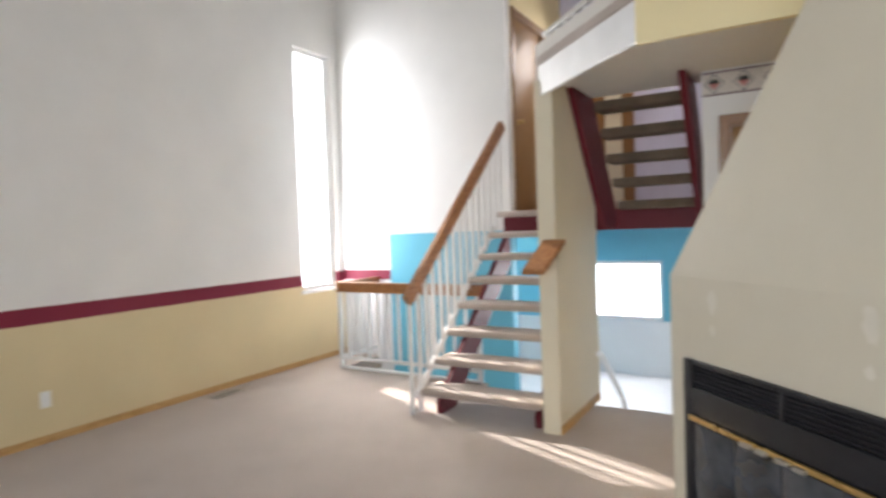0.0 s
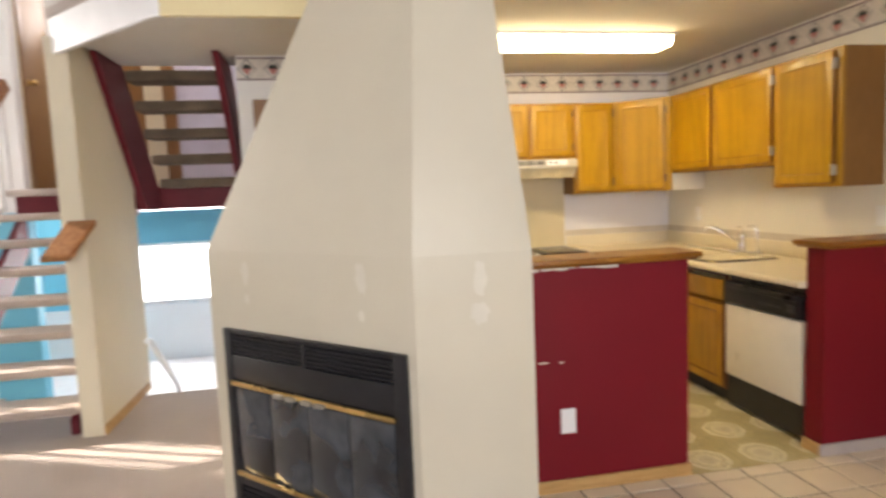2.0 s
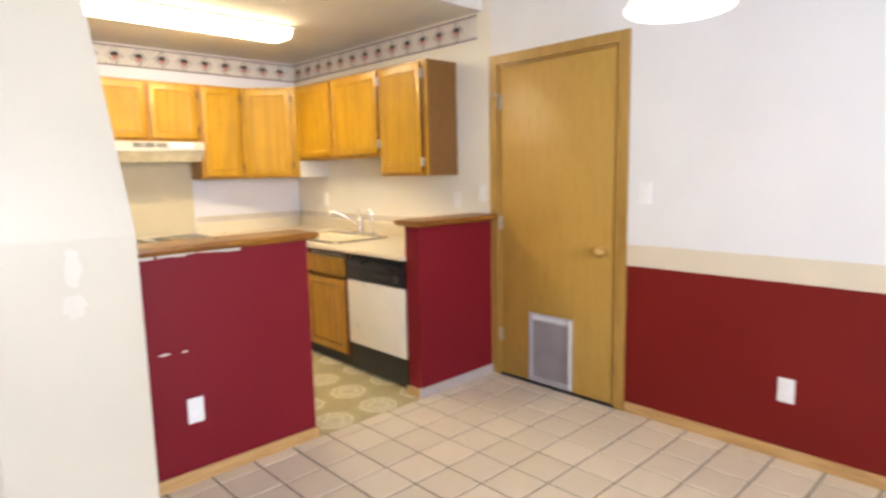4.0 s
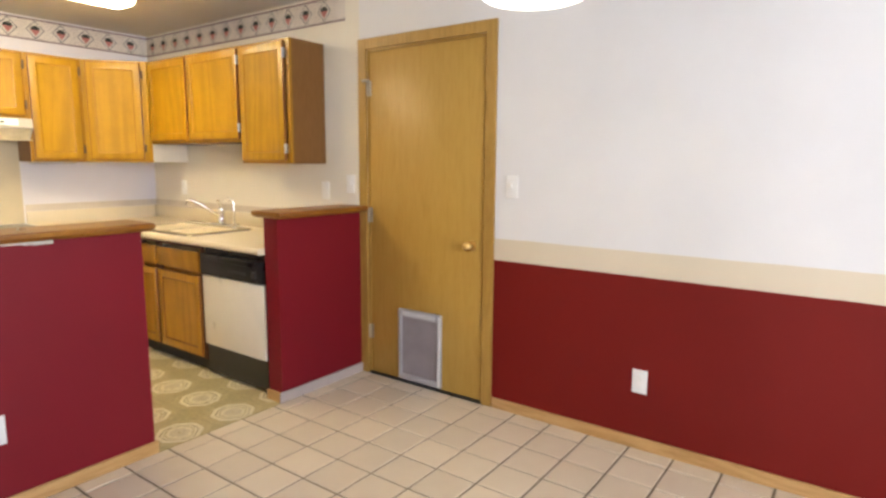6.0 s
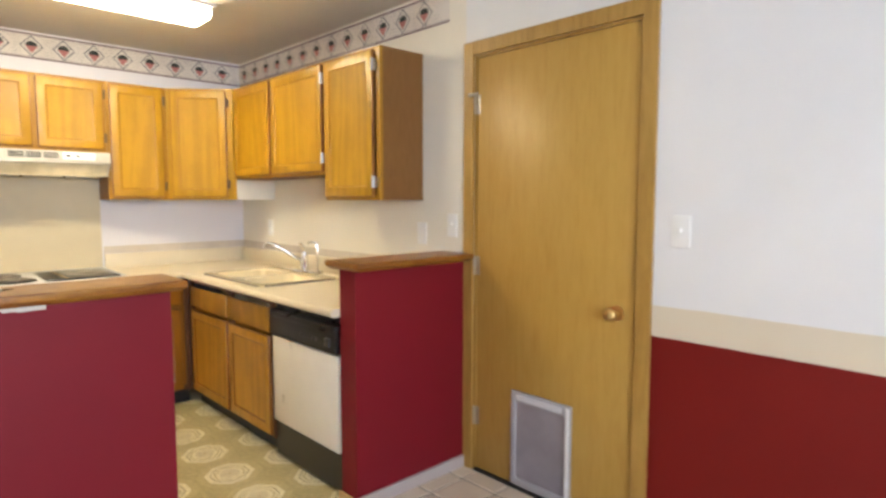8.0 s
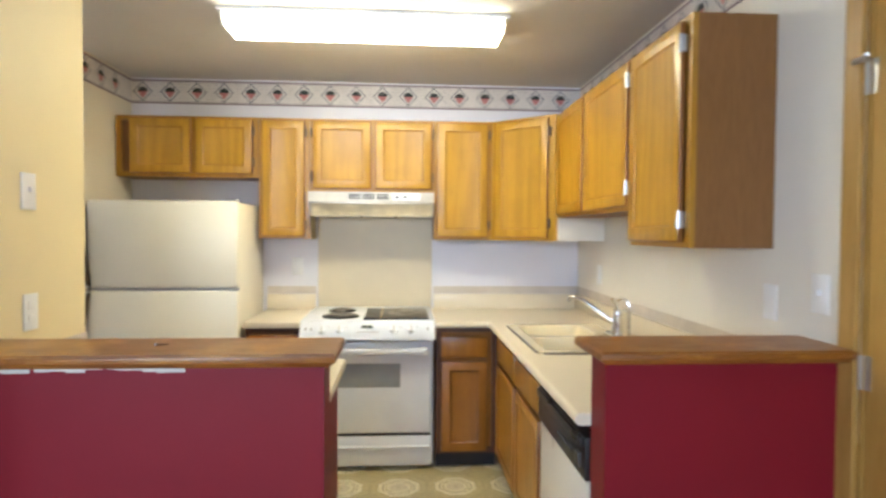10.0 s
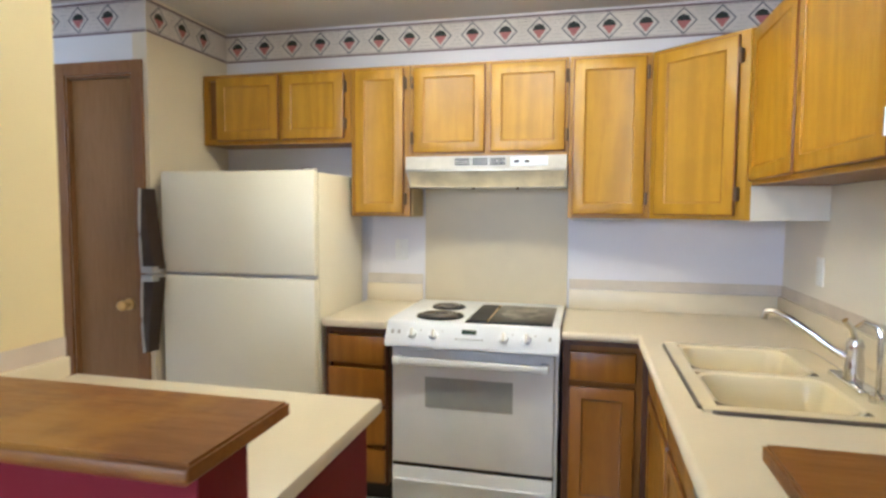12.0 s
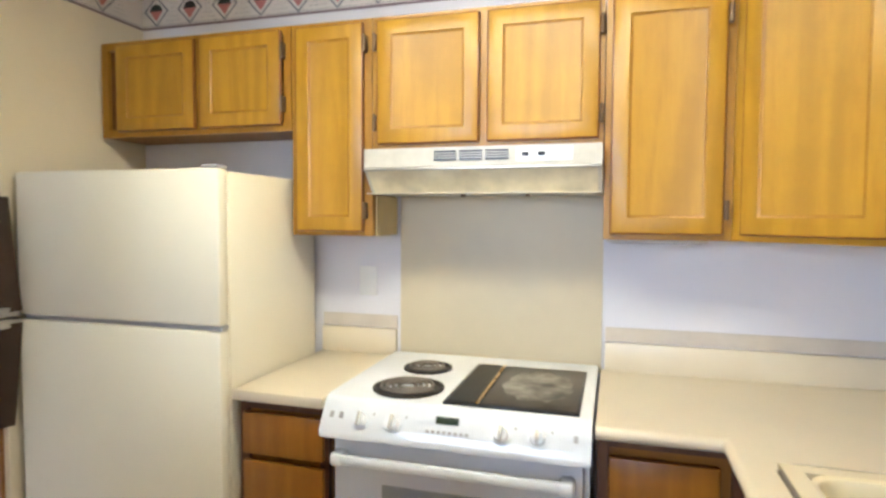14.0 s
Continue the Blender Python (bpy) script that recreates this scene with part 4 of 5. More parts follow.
for x in (2.255, 2.305):
    part("switch", one(x - 0.011, x + 0.011, 4.572, 4.579, 1.604, 1.616, 0.002), M_BLACK, sw)
part("side_filler", one(1.7085, 1.7125, 4.69, YB - 0.003, UB, 1.488), M_YELLOWED, hd, "yellowed strip beside the hood")
part("trim_bar", boxes((1.712, 2.484, 4.574, 4.59, 1.566, 1.574), bev=0.002), M_STEEL, hd)
for x in (2.02, 2.24):
    part("lamp_clip", one(x, x + 0.015, 4.69, 4.70, 1.482, 1.492), M_HINGE, hd)

# refrigerator
fr = thing("refrigerator", (0.965, 4.55, 0), "cream top-freezer refrigerator with dark handles", "refrigerator")
FX0, FX1, FY = 0.556, 1.372, 4.268
part("cabinet", one(FX0 + 0.004, FX1 - 0.002, FY + 0.055, YB - 0.03, 0.03, 1.552, 0.006), M_APPL, fr)
f1 = part("freezer_door", one(FX0, FX1, FY, FY + 0.05, 1.07, 1.56, 0.014), M_APPL, fr)
f2 = part("fridge_door", one(FX0, FX1, FY, FY + 0.05, 0.10, 1.056, 0.014), M_APPL, fr)
part("gasket", one(FX0 + 0.01, FX1 - 0.01, FY + 0.02, FY + 0.054, 1.056, 1.07), M_GREY, fr)
part("grille", one(FX0 + 0.01, FX1 - 0.01, FY + 0.03, FY + 0.06, 0.02, 0.095), M_BLACK, fr)
part("hinge_cap", boxes((FX1 - 0.07, FX1 - 0.01, FY + 0.01, FY + 0.06, 1.56, 1.57), bev=0.003), M_GREY, fr)
part("hinge_cap", boxes((FX1 - 0.05, FX1 + 0.004, FY + 0.005, FY + 0.03, 1.056, 1.07), bev=0.003), M_GREY, fr)
M_HANDLE = plain("handle_brown", (0.035, 0.018, 0.011), 0.35, var=0.15)
for door, za, zb, bulge in ((f1, 1.085, 1.475, 0.055), (f2, 0.68, 1.045, 0.05)):
    bm = bmesh.new()
    n = 9
    rings = []
    front = []
    for k in range(n):
        t = k / (n - 1)
        zz = za + (zb - za) * t
        q = 1 - t if door is f1 else t          # 1 at the gap between the doors
        x1 = FX0 - 0.026 + 0.048 * q
        dep = 0.050 + 0.022 * math.sin(math.pi * (0.2 + 0.6 * q))
        rings.append([bm.verts.new(v) for v in ((FX0 - 0.040, FY + 0.002, zz), (x1, FY - 0.001, zz), (x1 - 0.012, FY - dep, zz), (FX0 - 0.050, FY - dep - 0.006, zz))])
        front.append((FX0 - 0.054, FY - dep - 0.006, zz))
    for ra, rb in zip(rings, rings[1:]):
        for k in range(4):
            bm.faces.new((ra[k], ra[(k + 1) % 4], rb[(k + 1) % 4], rb[k]))
    bm.faces.new(rings[0][::-1])
    bm.faces.new(rings[-1])
    bmesh.ops.recalc_face_normals(bm, faces=list(bm.faces))
    h = part("handle", bm, M_HANDLE, door, "dark brown handle with chrome edge")
    bm = bmesh.new()
    sweep(bm, front, 0.007, 8)
    part("chrome_edge", bm, M_STEEL, h)
    zc = za if door is f1 else zb
    part("bracket", one(FX0 - 0.050, FX0 + 0.014, FY - 0.085, FY + 0.001, zc - 0.016, zc + 0.016, 0.004), M_STEEL, h)

# strip under the wall cabinet, screw shape added for a dark ledge mark
uc = thing("strip_light", (2.65, 4.72, UB), "slim unlit white strip light under the tall wall cabinet", "lamp")
part("housing", one(2.50, 2.80, 4.695, 4.745, UB - 0.010, UB - 0.001, 0.003), M_HOOD, uc)
part("lens", one(2.515, 2.785, 4.700, 4.740, UB - 0.014, UB - 0.0095, 0.001), M_GREY, uc)
sc_ = thing("screw", (1.665, 2.492, 1.087), "small dark mark on the worn wood ledge, shaped as a screw", "screw")
bm = bmesh.new()
tube(bm, (1.650, 2.489, 1.0895), (1.680, 2.495, 1.0895), 0.0028, 8, 0.0012)
part("shank", bm, M_HINGE, sc_)
bm = bmesh.new()
tube(bm, (1.647, 2.4884, 1.0905), (1.651, 2.4892, 1.0905), 0.0045, 10)
part("head", bm, M_STEEL, sc_)

# ceiling light
cl = thing("ceiling_light", (2.12, 3.66, ZC), "long fluorescent ceiling light with a glowing wrap diffuser", "ceiling light")
part("pan", one(1.46, 2.78, 3.592, 3.86, ZC - 0.020, ZC - 0.001, 0.004), M_WHITE_TRIM, cl)
bm = bmesh.new()
prof = [(3.602, ZC - 0.022), (3.605, ZC - 0.055), (3.63, ZC - 0.078), (3.82, ZC - 0.078), (3.847, ZC - 0.055), (3.85, ZC - 0.022)]
lo = [bm.verts.new((1.492, y, zz)) for y, zz in prof]
hi = [bm.verts.new((2.748, y, zz)) for y, zz in prof]
loft(bm, lo, hi)
part("diffuser", bm, M_TUBE, cl, "glowing ribbed diffuser")
for x in (1.478, 2.750):
    bm = bmesh.new()
    lo = [bm.verts.new((x, y, zz)) for y, zz in prof]
    hi = [bm.verts.new((x + 0.012, y, zz)) for y, zz in prof]
    loft(bm, lo, hi)
    part("end_cap", bm, M_PLATE, cl, "white plastic end cap")


# ---------------------------------------------------------------- printed border below the ceiling
def border(name, a, b, wall_normal, start):
    """A paper strip from a to b, printed with framed berries."""
    a, b, n = Vector((*a, 0)), Vector((*b, 0)), Vector((*wall_normal, 0))
    d = (b - a).normalized()
    L = (b - a).length
    z0, z1 = 2.222, 2.378
    bm = bmesh.new()

    def quad(pts, h, mat):
        vs = [bm.verts.new(a + d * u + n * h + Vector((0, 0, v))) for u, v in pts]
        f = bm.faces.new(vs)
        f.material_index = mat
    def rect(u0, u1, v0, v1, h, mat):
        quad([(u0, v0), (u1, v0), (u1, v1), (u0, v1)], h, mat)
    rect(0, L, z0, z1, 0.0010, 0)
    for v0, v1 in ((z0, z0 + 0.011), (z1 - 0.011, z1)):
        rect(0, L, v0, v1, 0.0016, 1)
    for v0 in (z0 + 0.016, z1 - 0.018):
        rect(0, L, v0, v0 + 0.002, 0.0016, 2)
    zc, P, R = (z0 + z1) / 2, 0.173, 0.064
    u = start
    while u < L + 0.05:
        if u - R * 1.02 > 0 and u + R * 1.02 < L:
            for sx in (-1, 1):
                for sz in (-1, 1):
                    o, i = R, R - 0.011
                    quad([(u + sx * o, zc), (u, zc + sz * o * 1.05), (u, zc + sz * i * 1.05), (u + sx * i, zc)], 0.0020, 2)
            q = 0.033
            quad([(u - q, zc), (u - q * 0.45, zc - 0.025), (u, zc - 0.044), (u + q * 0.45, zc - 0.025), (u + q, zc)], 0.0022, 3)
            quad([(u - q * 1.05, zc), (u + q * 1.05, zc), (u + q * 0.7, zc + 0.022), (u, zc + 0.032), (u - q * 0.7, zc + 0.022)], 0.0024, 4)
        # basket weave dots between the motifs
        for k in range(6):
            for j in range(6):
                du, dv = 0.0865 + (k - 2.5) * 0.013, (j - 2.5) * 0.018
                if abs(du - 0.0865) * 1.1 < 0.012 + abs(dv) * 0.75 and 0 < u + du < L - 0.005:
                    rect(u + du, u + du + 0.006, zc + dv, zc + dv + 0.003, 0.0018, 2)
        u += P
    ob = finish(name, bm, [M_PAPER, M_MAUVE, M_LATTICE, M_BERRY, M_LEAF], (0, 0, 0), smooth=False)
    return tagged(ob, "wallpaper border printed with framed strawberries", "wallpaper border", kind="structure")


border("trim_border_back", (0.522, YB), (XR, YB), (0, -1), 0.072)
border("trim_border_right", (XR, YB - 0.003), (XR, 2.545), (-1, 0), 0.09)
border("trim_border_fridge", (0.52, 4.252), (0.52, YB - 0.003), (1, 0), 0.085)
border("trim_border_closet", (-0.11, 4.25), (0.518, 4.25), (0, -1), 0.07)


# ---------------------------------------------------------------- doors, plates
def casing(name, m, w, h, label, t=0.062, mat=None):
    """Wooden casing round an opening w wide and h high, local like a cabinet front."""
    bm = bmesh.new()
    for r in ((-t, 0, -0.016, 0, 0, h + t), (w, w + t, -0.016, 0, 0, h + t), (0, w, -0.0155, 0, h, h + t)):
        box(bm, *r, 0.003)
    for r in ((0.0, 0.012, 0.0, 0.118, 0, h), (w - 0.012, w, 0.0, 0.118, 0, h), (0.012, w - 0.012, 0.0, 0.118, h - 0.012, h)):
        box(bm, *r)
    ob = structure(name, move(bm, m), mat or M_TRIM, label, "door frame")
    return ob


def knob(parent, m, u, v, mat):
    bm = bmesh.new()
    tube(bm, (u, 0, v), (u, -0.008, v), 0.03, 20)
    tube(bm, (u, -0.008, v), (u, -0.035, v), 0.011, 14)
    r = bmesh.ops.create_uvsphere(bm, u_segments=18, v_segments=12, radius=0.027, matrix=Matrix.Translation((u, -0.052, v)) @ Matrix.Diagonal((1, 0.8, 1, 1)))
    return part("knob", move(bm, m), mat, parent, "polished brass knob")


md = facing(XR, 2.37, -90)
casing("trim_door_nook", md, 0.862, 2.03, "oak casing of the flush door")
d1 = thing("flush_door", md @ Vector((0.43, 0.03, 0)), "closed golden-brown flush door with a pet flap", "door")
part("leaf", move(boxes((0.014, 0.848, 0.006, 0.044, 0.012, 2.016), bev=0.002), md), M_DOOR, d1)
knob(d1, md @ Matrix.Translation((0, 0.006, 0)), 0.775, 0.90, M_BRASS)
for v in (0.28, 1.03, 1.80):
    bm = bmesh.new()
    tube(bm, (0.006, -0.004, v - 0.045), (0.006, -0.004, v + 0.045), 0.006, 8)
    box(bm, 0.008, 0.03, 0.003, 0.007, v - 0.045, v + 0.045)
    part("hinge", move(bm, md), M_STEEL, d1)
bm = bmesh.new()
sweep(bm, [(0.008, 0.0, 1.845), (0.02, -0.03, 1.845), (0.06, -0.05, 1.842)], 0.005, 8)
tube(bm, (-0.02, -0.02, 1.845), (0.02, -0.02, 1.845), 0.008, 8)
part("door_stop", move(bm, md), M_STEEL, d1)
pf = part("pet_flap", move(boxes((0.250, 0.275, -0.012, 0.006, 0.02, 0.468), (0.548, 0.575, -0.012, 0.006, 0.02, 0.468), (0.275, 0.548, -0.012, 0.006, 0.42, 0.468), (0.275, 0.548, -0.012, 0.006, 0.02, 0.055), bev=0.003), md), M_GREY, d1, "grey plastic pet flap frame")
part("flap", move(boxes((0.275, 0.548, -0.002, 0.004, 0.055, 0.42)), md), plain("flap_grey", (0.30, 0.27, 0.29), 0.5, var=0.08), pf)
part("slide", move(boxes((0.556, 0.572, -0.018, -0.011, 0.03, 0.46)), md), M_WHITE_TRIM, pf)
part("grille", move(boxes(*[(0.285 + 0.012 * k, 0.291 + 0.012 * k, -0.0135, -0.0115, 0.43, 0.458) for k in range(21)]), md), M_WHITE_TRIM, pf)
structure("trim_threshold", one(XR - 0.012, XR + 0.06, 1.515, 2.358, 0.0, 0.01), M_IRON, "dark metal threshold under the flush door", "threshold")

mc = facing(0.045, 4.25, 0)
casing("trim_door_closet", mc, 0.39, 2.03, "brown casing of the closet door", mat=M_DOOR_BROWN)
d2 = thing("closet_door", (0.20, 4.3, 0), "narrow brown flush closet door, closed", "door")
part("leaf", move(boxes((0.014, 0.376, 0.02, 0.055, 0.012, 2.016), bev=0.002), mc), M_CLOSET, d2)
knob(d2, mc @ Matrix.Translation((0, 0.02, 0)), 0.318, 0.90, M_BRASS)


def plate(name, m, u, v, kind, label):
    ob = thing(name, m @ Vector((u, 0, v)), label, "outlet" if kind == "outlet" else "switch", "wall plates")
    part("plate", move(boxes((u - 0.036, u + 0.036, -0.006, 0, v - 0.058, v + 0.058), bev=0.0025), m), M_PLATE, ob)
    if kind == "outlet":
        for dv in (-0.022, 0.022):
            part("socket", move(boxes((u - 0.017, u + 0.017, -0.0078, -0.005, v + dv - 0.014, v + dv + 0.014), bev=0.002), m), M_PLATE, ob)
    elif kind == "switch":
        part("toggle", move(boxes((u - 0.005, u + 0.005, -0.016, -0.004, v - 0.004, v + 0.014), bev=0.002), m), M_PLATE, ob)
    return ob


mr = facing(XR, 0, -90)
plate("wall_outlet", mr, -0.63, 0.335, "outlet", "white outlet plate on the dark red wainscot")
plate("light_switch", mr, -1.345, 1.235, "switch", "white light switch beside the flush door")
plate("light_switch", mr, -2.52, 1.22, "switch", "white switch plate above the short low wall")
plate("light_switch", mr, -2.75, 1.17, "blank", "white blank plate above the worktop")
plate("wall_outlet", mr, -4.44, 1.14, "outlet", "white outlet plate beside the sink")
plate("wall_outlet", facing(0, 2.43, 0), 1.49, 0.335, "outlet", "white outlet plate on the long red low wall")
mk = facing(1.12, 0, 90)
plate("light_switch", mk, 2.835, 1.51, "switch", "cream light switch on the yellow kitchen wall")
plate("wall_outlet", mk, 2.84, 1.13, "outlet", "white outlet plate on the yellow kitchen wall")
plate("wall_outlet", facing(0, YB, 0), 1.59, 1.16, "outlet", "painted-over outlet beside the range")
ml = facing(XL, 0, 90)
plate("wall_outlet", ml, 2.14, 0.31, "outlet", "white outlet plate on the yellow lower wall")

# ---------------------------------------------------------------- fireplace
mf = facing(0.0, 2.616, -45)
fp = thing("fireplace", mf @ Vector((0.5, 0, 0)), "black metal fireplace with louvres, glass doors and brass bars", "fireplace")
W_, H_ = 1.004, 0.856


def fpart(name, bm, m, parent, label=""):
    return part(name, move(bm, mf), m, parent, label)


for nm, r in (("side_frame", (0, 0.055, -0.022, 0.0, 0.0, H_)), ("side_frame", (W_ - 0.055, W_, -0.022, 0.0, 0.0, H_)), ("top_frame", (0.055, W_ - 0.055, -0.022, 0.0, 0.838, H_)), ("cross_panel", (0.055, W_ - 0.055, -0.022, 0.0, 0.638, 0.745)), ("mullion", (0.49, 0.514, -0.022, 0.0, 0.745, 0.838)), ("cross_panel", (0.055, W_ - 0.055, -0.022, 0.0, 0.165, 0.205)), ("bottom_frame", (0.055, W_ - 0.055, -0.022, 0.0, 0.0, 0.03))):
    fpart(nm, boxes(r, bev=0.003), M_IRON, fp)
fpart("firebox", boxes((0.055, W_ - 0.055, -0.004, -0.001, 0.03, 0.838)), M_BLACK, fp)
for k in range(5):
    for u0, u1 in ((0.055, 0.49), (0.514, W_ - 0.055)):
        bm = bmesh.new()
        box(bm, u0, u1, -0.011, 0.0, -0.005, 0.005)
        bmesh.ops.rotate(bm, verts=bm.verts, cent=((u0 + u1) / 2, -0.0055, 0), matrix=Matrix.Rotation(radians(30), 3, "X"))
        bmesh.ops.translate(bm, verts=bm.verts, vec=(0, -0.006, 0.756 + 0.0175 * k))
        fpart("louvre", bm, M_IRON, fp)
for k in range(5):
    bm = boxes((0.055, W_ - 0.055, -0.016, -0.006, 0.045 + 0.024 * k, 0.058 + 0.024 * k))
    fpart("louvre", bm, M_IRON, fp)
for k in range(4):
    u0 = 0.06 + 0.2225 * k
    fpart("glass_door", boxes((u0, u0 + 0.214, -0.018, -0.012, 0.212, 0.60), bev=0.002), M_FIREGLASS, fp, "smoky glass door")
for v in (0.612, 0.208):
    bar = fpart("brass_bar", boxes((0.045, 0.955, -0.034, -0.02, v, v + 0.02), bev=0.003), M_BRASS, fp, "tarnished brass bar")
    if v > 0.5:
        for u in (0.34, 0.41, 0.50, 0.57):
            fpart("door_pull", boxes((u, u + 0.05, -0.052, -0.034, v - 0.004, v + 0.012), bev=0.004), M_STEEL, bar)

# filled screw holes on the chimney breast
chimney = bpy.data.objects["wall_chimney"]


def blob(m, u, v, w, h, seed, lift=0.0015):
    rnd = random.Random(seed)
    bm = bmesh.new()
    n = 16
    ring = []
    for k in range(n):
        a = 2 * math.pi * k / n
        q = 1 + rnd.uniform(-0.22, 0.22)
        ring.append(bm.verts.new((u + w * q * math.cos(a), -lift, v + h * q * math.sin(a))))
    bm.faces.new(ring)
    part("filler_patch", move(bm, m), M_PATCH, chimney)
    if h > 0.03:
        for k in range(3):
            blob(m, u + rnd.uniform(-0.8, 0.8) * w, v + rnd.uniform(-1.0, 1.0) * h, w * rnd.uniform(0.35, 0.6), 0.02 * rnd.uniform(0.5, 1.0), seed + 7 * k + 1, 0.0023 + 0.0008 * k)


mright = facing(0, 1.88, 0)
for u, v, w, h in ((0.157, 1.105, 0.022, 0.05), (0.155, 0.99, 0.013, 0.022), (0.805, 1.105, 0.024, 0.052), (0.80, 0.972, 0.017, 0.022)):
    blob(mf, u, v, w, h, int(u * 1000 + v * 100))
for u, v, w, h in ((0.962, 1.10, 0.025, 0.052), (0.958, 0.985, 0.03, 0.035)):
    blob(mright, u, v, w, h, int(u * 1000 + v * 100))

# ---------------------------------------------------------------- stairs to the upper hall
st = thing("staircase", (-1.6, 4.4, 0), "open staircase with carpet-wrapped treads and maroon stringers", "stairs")
for i in range(8):
    zt, yf = 0.205 + 0.195 * i, 3.77 + 0.207 * i
    bm = bmesh.new()
    box(bm, -2.09, -1.112, yf, yf + 0.275, zt - 0.058, zt, 0.022)
    part("tread", bm, M_CARPET, st)
for x in (-2.0, -1.19):
    bm = bmesh.new()
    s = 0.195 / 0.207
    y0, y1 = 3.86, 5.25
    pts = [(y0, 0.0), (y0 + 0.24, 0.0), (y1, (y1 - y0 - 0.24) * s - 0.02), (y1, (y1 - y0) * s + 0.08), (y0, 0.09)]
    A = [bm.verts.new((x, y, zz)) for y, zz in pts]
    B = [bm.verts.new((x + 0.045, y, zz)) for y, zz in pts]
    loft(bm, A, B)
    part("stringer", bm, M_DARKRED, st)

# banister of the stairs
bn = thing("banister", (-2.13, 3.75, 0), "white spindle banister with a sloping brown handrail", "banister")


def slanted(a, b, w, h):
    """A bar of w by h from a to b."""
    a, b = Vector(a), Vector(b)
    d = (b - a).normalized()
    side = d.cross(Vector((0, 0, 1))).normalized() * (w / 2)
    upv = side.cross(d).normalized() * (h / 2)
    bm = bmesh.new()
    A = [bm.verts.new(a + s * side + t * upv) for s, t in ((-1, -1), (1, -1), (1, 1), (-1, 1))]
    B = [bm.verts.new(b + s * side + t * upv) for s, t in ((-1, -1), (1, -1), (1, 1), (-1, 1))]
    loft(bm, A, B)
    bmesh.ops.bevel(bm, geom=list(bm.edges), offset=0.006, segments=2, affect="EDGES")
    return bm


HA, HB = Vector((-2.15, 3.72, 0.875)), Vector((-2.06, 5.36, 2.42))
part("handrail", slanted(HA, HB, 0.05, 0.105), M_RAIL, bn, "brown wooden handrail")
part("lower_rail", slanted((-2.14, 3.80, 0.12), (-2.09, 5.22, 1.47), 0.035, 0.05), M_WHITE_TRIM, bn)
for k in range(15):
    t = 0.02 + 0.93 * k / 14
    p = HA.lerp(HB, t)
    zb = 0.0 if k < 2 else 0.10 + (p.y - 3.80) * 0.951
    part("spindle", one(p.x - 0.014, p.x + 0.014, p.y - 0.014, p.y + 0.014, zb, p.z - 0.03), M_WHITE_TRIM, bn)

# guard rail round the well of the lower stairs
GX = -3.70
gd = thing("guard_rail", (-3.0, 4.78, 0), "white spindle guard rail with a brown top board", "railing")
part("top_rail", one(GX - 0.03, -2.0, 4.745, 4.795, 0.80, 0.905, 0.006), M_RAIL, gd, "brown wooden top board")
part("side_rail", one(GX - 0.03, GX + 0.02, 4.797, YF - 0.002, 0.80, 0.905, 0.006), M_RAIL, gd, "brown wooden top board")
part("bottom_rail", one(GX, -2.06, 4.755, 4.785, 0.095, 0.13, 0.004), M_WHITE_TRIM, gd)
part("bottom_rail", one(GX - 0.02, GX + 0.01, 4.79, YF - 0.004, 0.095, 0.13, 0.004), M_WHITE_TRIM, gd)
part("floor_edge", one(GX - 0.02, -2.06, 4.75, 4.80, 0.0, 0.022, 0.004), M_WHITE_TRIM, gd)
for k in range(13):
    x = GX + 0.11 + 0.125 * k
    part("spindle", one(x - 0.013, x + 0.013, 4.757, 4.783, 0.13, 0.80), M_WHITE_TRIM, gd)
for k in range(5):
    y = 4.88 + 0.125 * k
    part("spindle", one(GX - 0.018, GX + 0.008, y - 0.013, y + 0.013, 0.13, 0.80), M_WHITE_TRIM, gd)
for x in (GX - 0.005, -2.08):
    part("post", one(x - 0.02, x + 0.02, 4.75, 4.79, 0.0, 0.80), M_WHITE_TRIM, gd)

# stub of the handrail on the narrow wall
bm = bmesh.new()
A = [bm.verts.new(v) for v in ((-1.15, 3.60, 1.10), (-0.995, 3.60, 1.10), (-0.995, 3.60, 1.135), (-1.15, 3.60, 1.135))]
B = [bm.verts.new(v) for v in ((-1.065, 3.79, 1.295), (-0.905, 3.79, 1.295), (-0.905, 3.79, 1.33), (-1.065, 3.79, 1.33))]
loft(bm, A, B)
bmesh.ops.bevel(bm, geom=list(bm.edges), offset=0.005, segments=2, affect="EDGES")
solid("handrail_stub", bm, M_RAIL, (-1.03, 3.79, 1.2), "short sloping brown handrail board on the narrow wall", "handrail")

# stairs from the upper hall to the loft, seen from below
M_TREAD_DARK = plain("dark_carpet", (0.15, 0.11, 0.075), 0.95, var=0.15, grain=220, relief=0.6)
ls_ = thing("loft_staircase", (-0.64, 5.3, 1.56), "open loft stairs with brown treads and maroon stringers", "stairs")
for i in range(5):
    zz, yy = 2.365 - 0.188 * i, 4.585 + 0.165 * i
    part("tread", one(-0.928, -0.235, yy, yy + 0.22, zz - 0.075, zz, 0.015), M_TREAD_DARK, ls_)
for x in (-0.973, -0.235):
    bm = bmesh.new()
    pts = [(4.09, 2.385), (4.84, 1.41), (4.88, 1.37), (5.20, 1.37), (5.24, 1.51), (4.57, 2.385)]
    A = [bm.verts.new((x, y, zz)) for y, zz in pts]
    B = [bm.verts.new((x + 0.045, y, zz)) for y, zz in pts]
    loft(bm, A, B)
    part("stringer", bm, M_DARKRED, ls_)

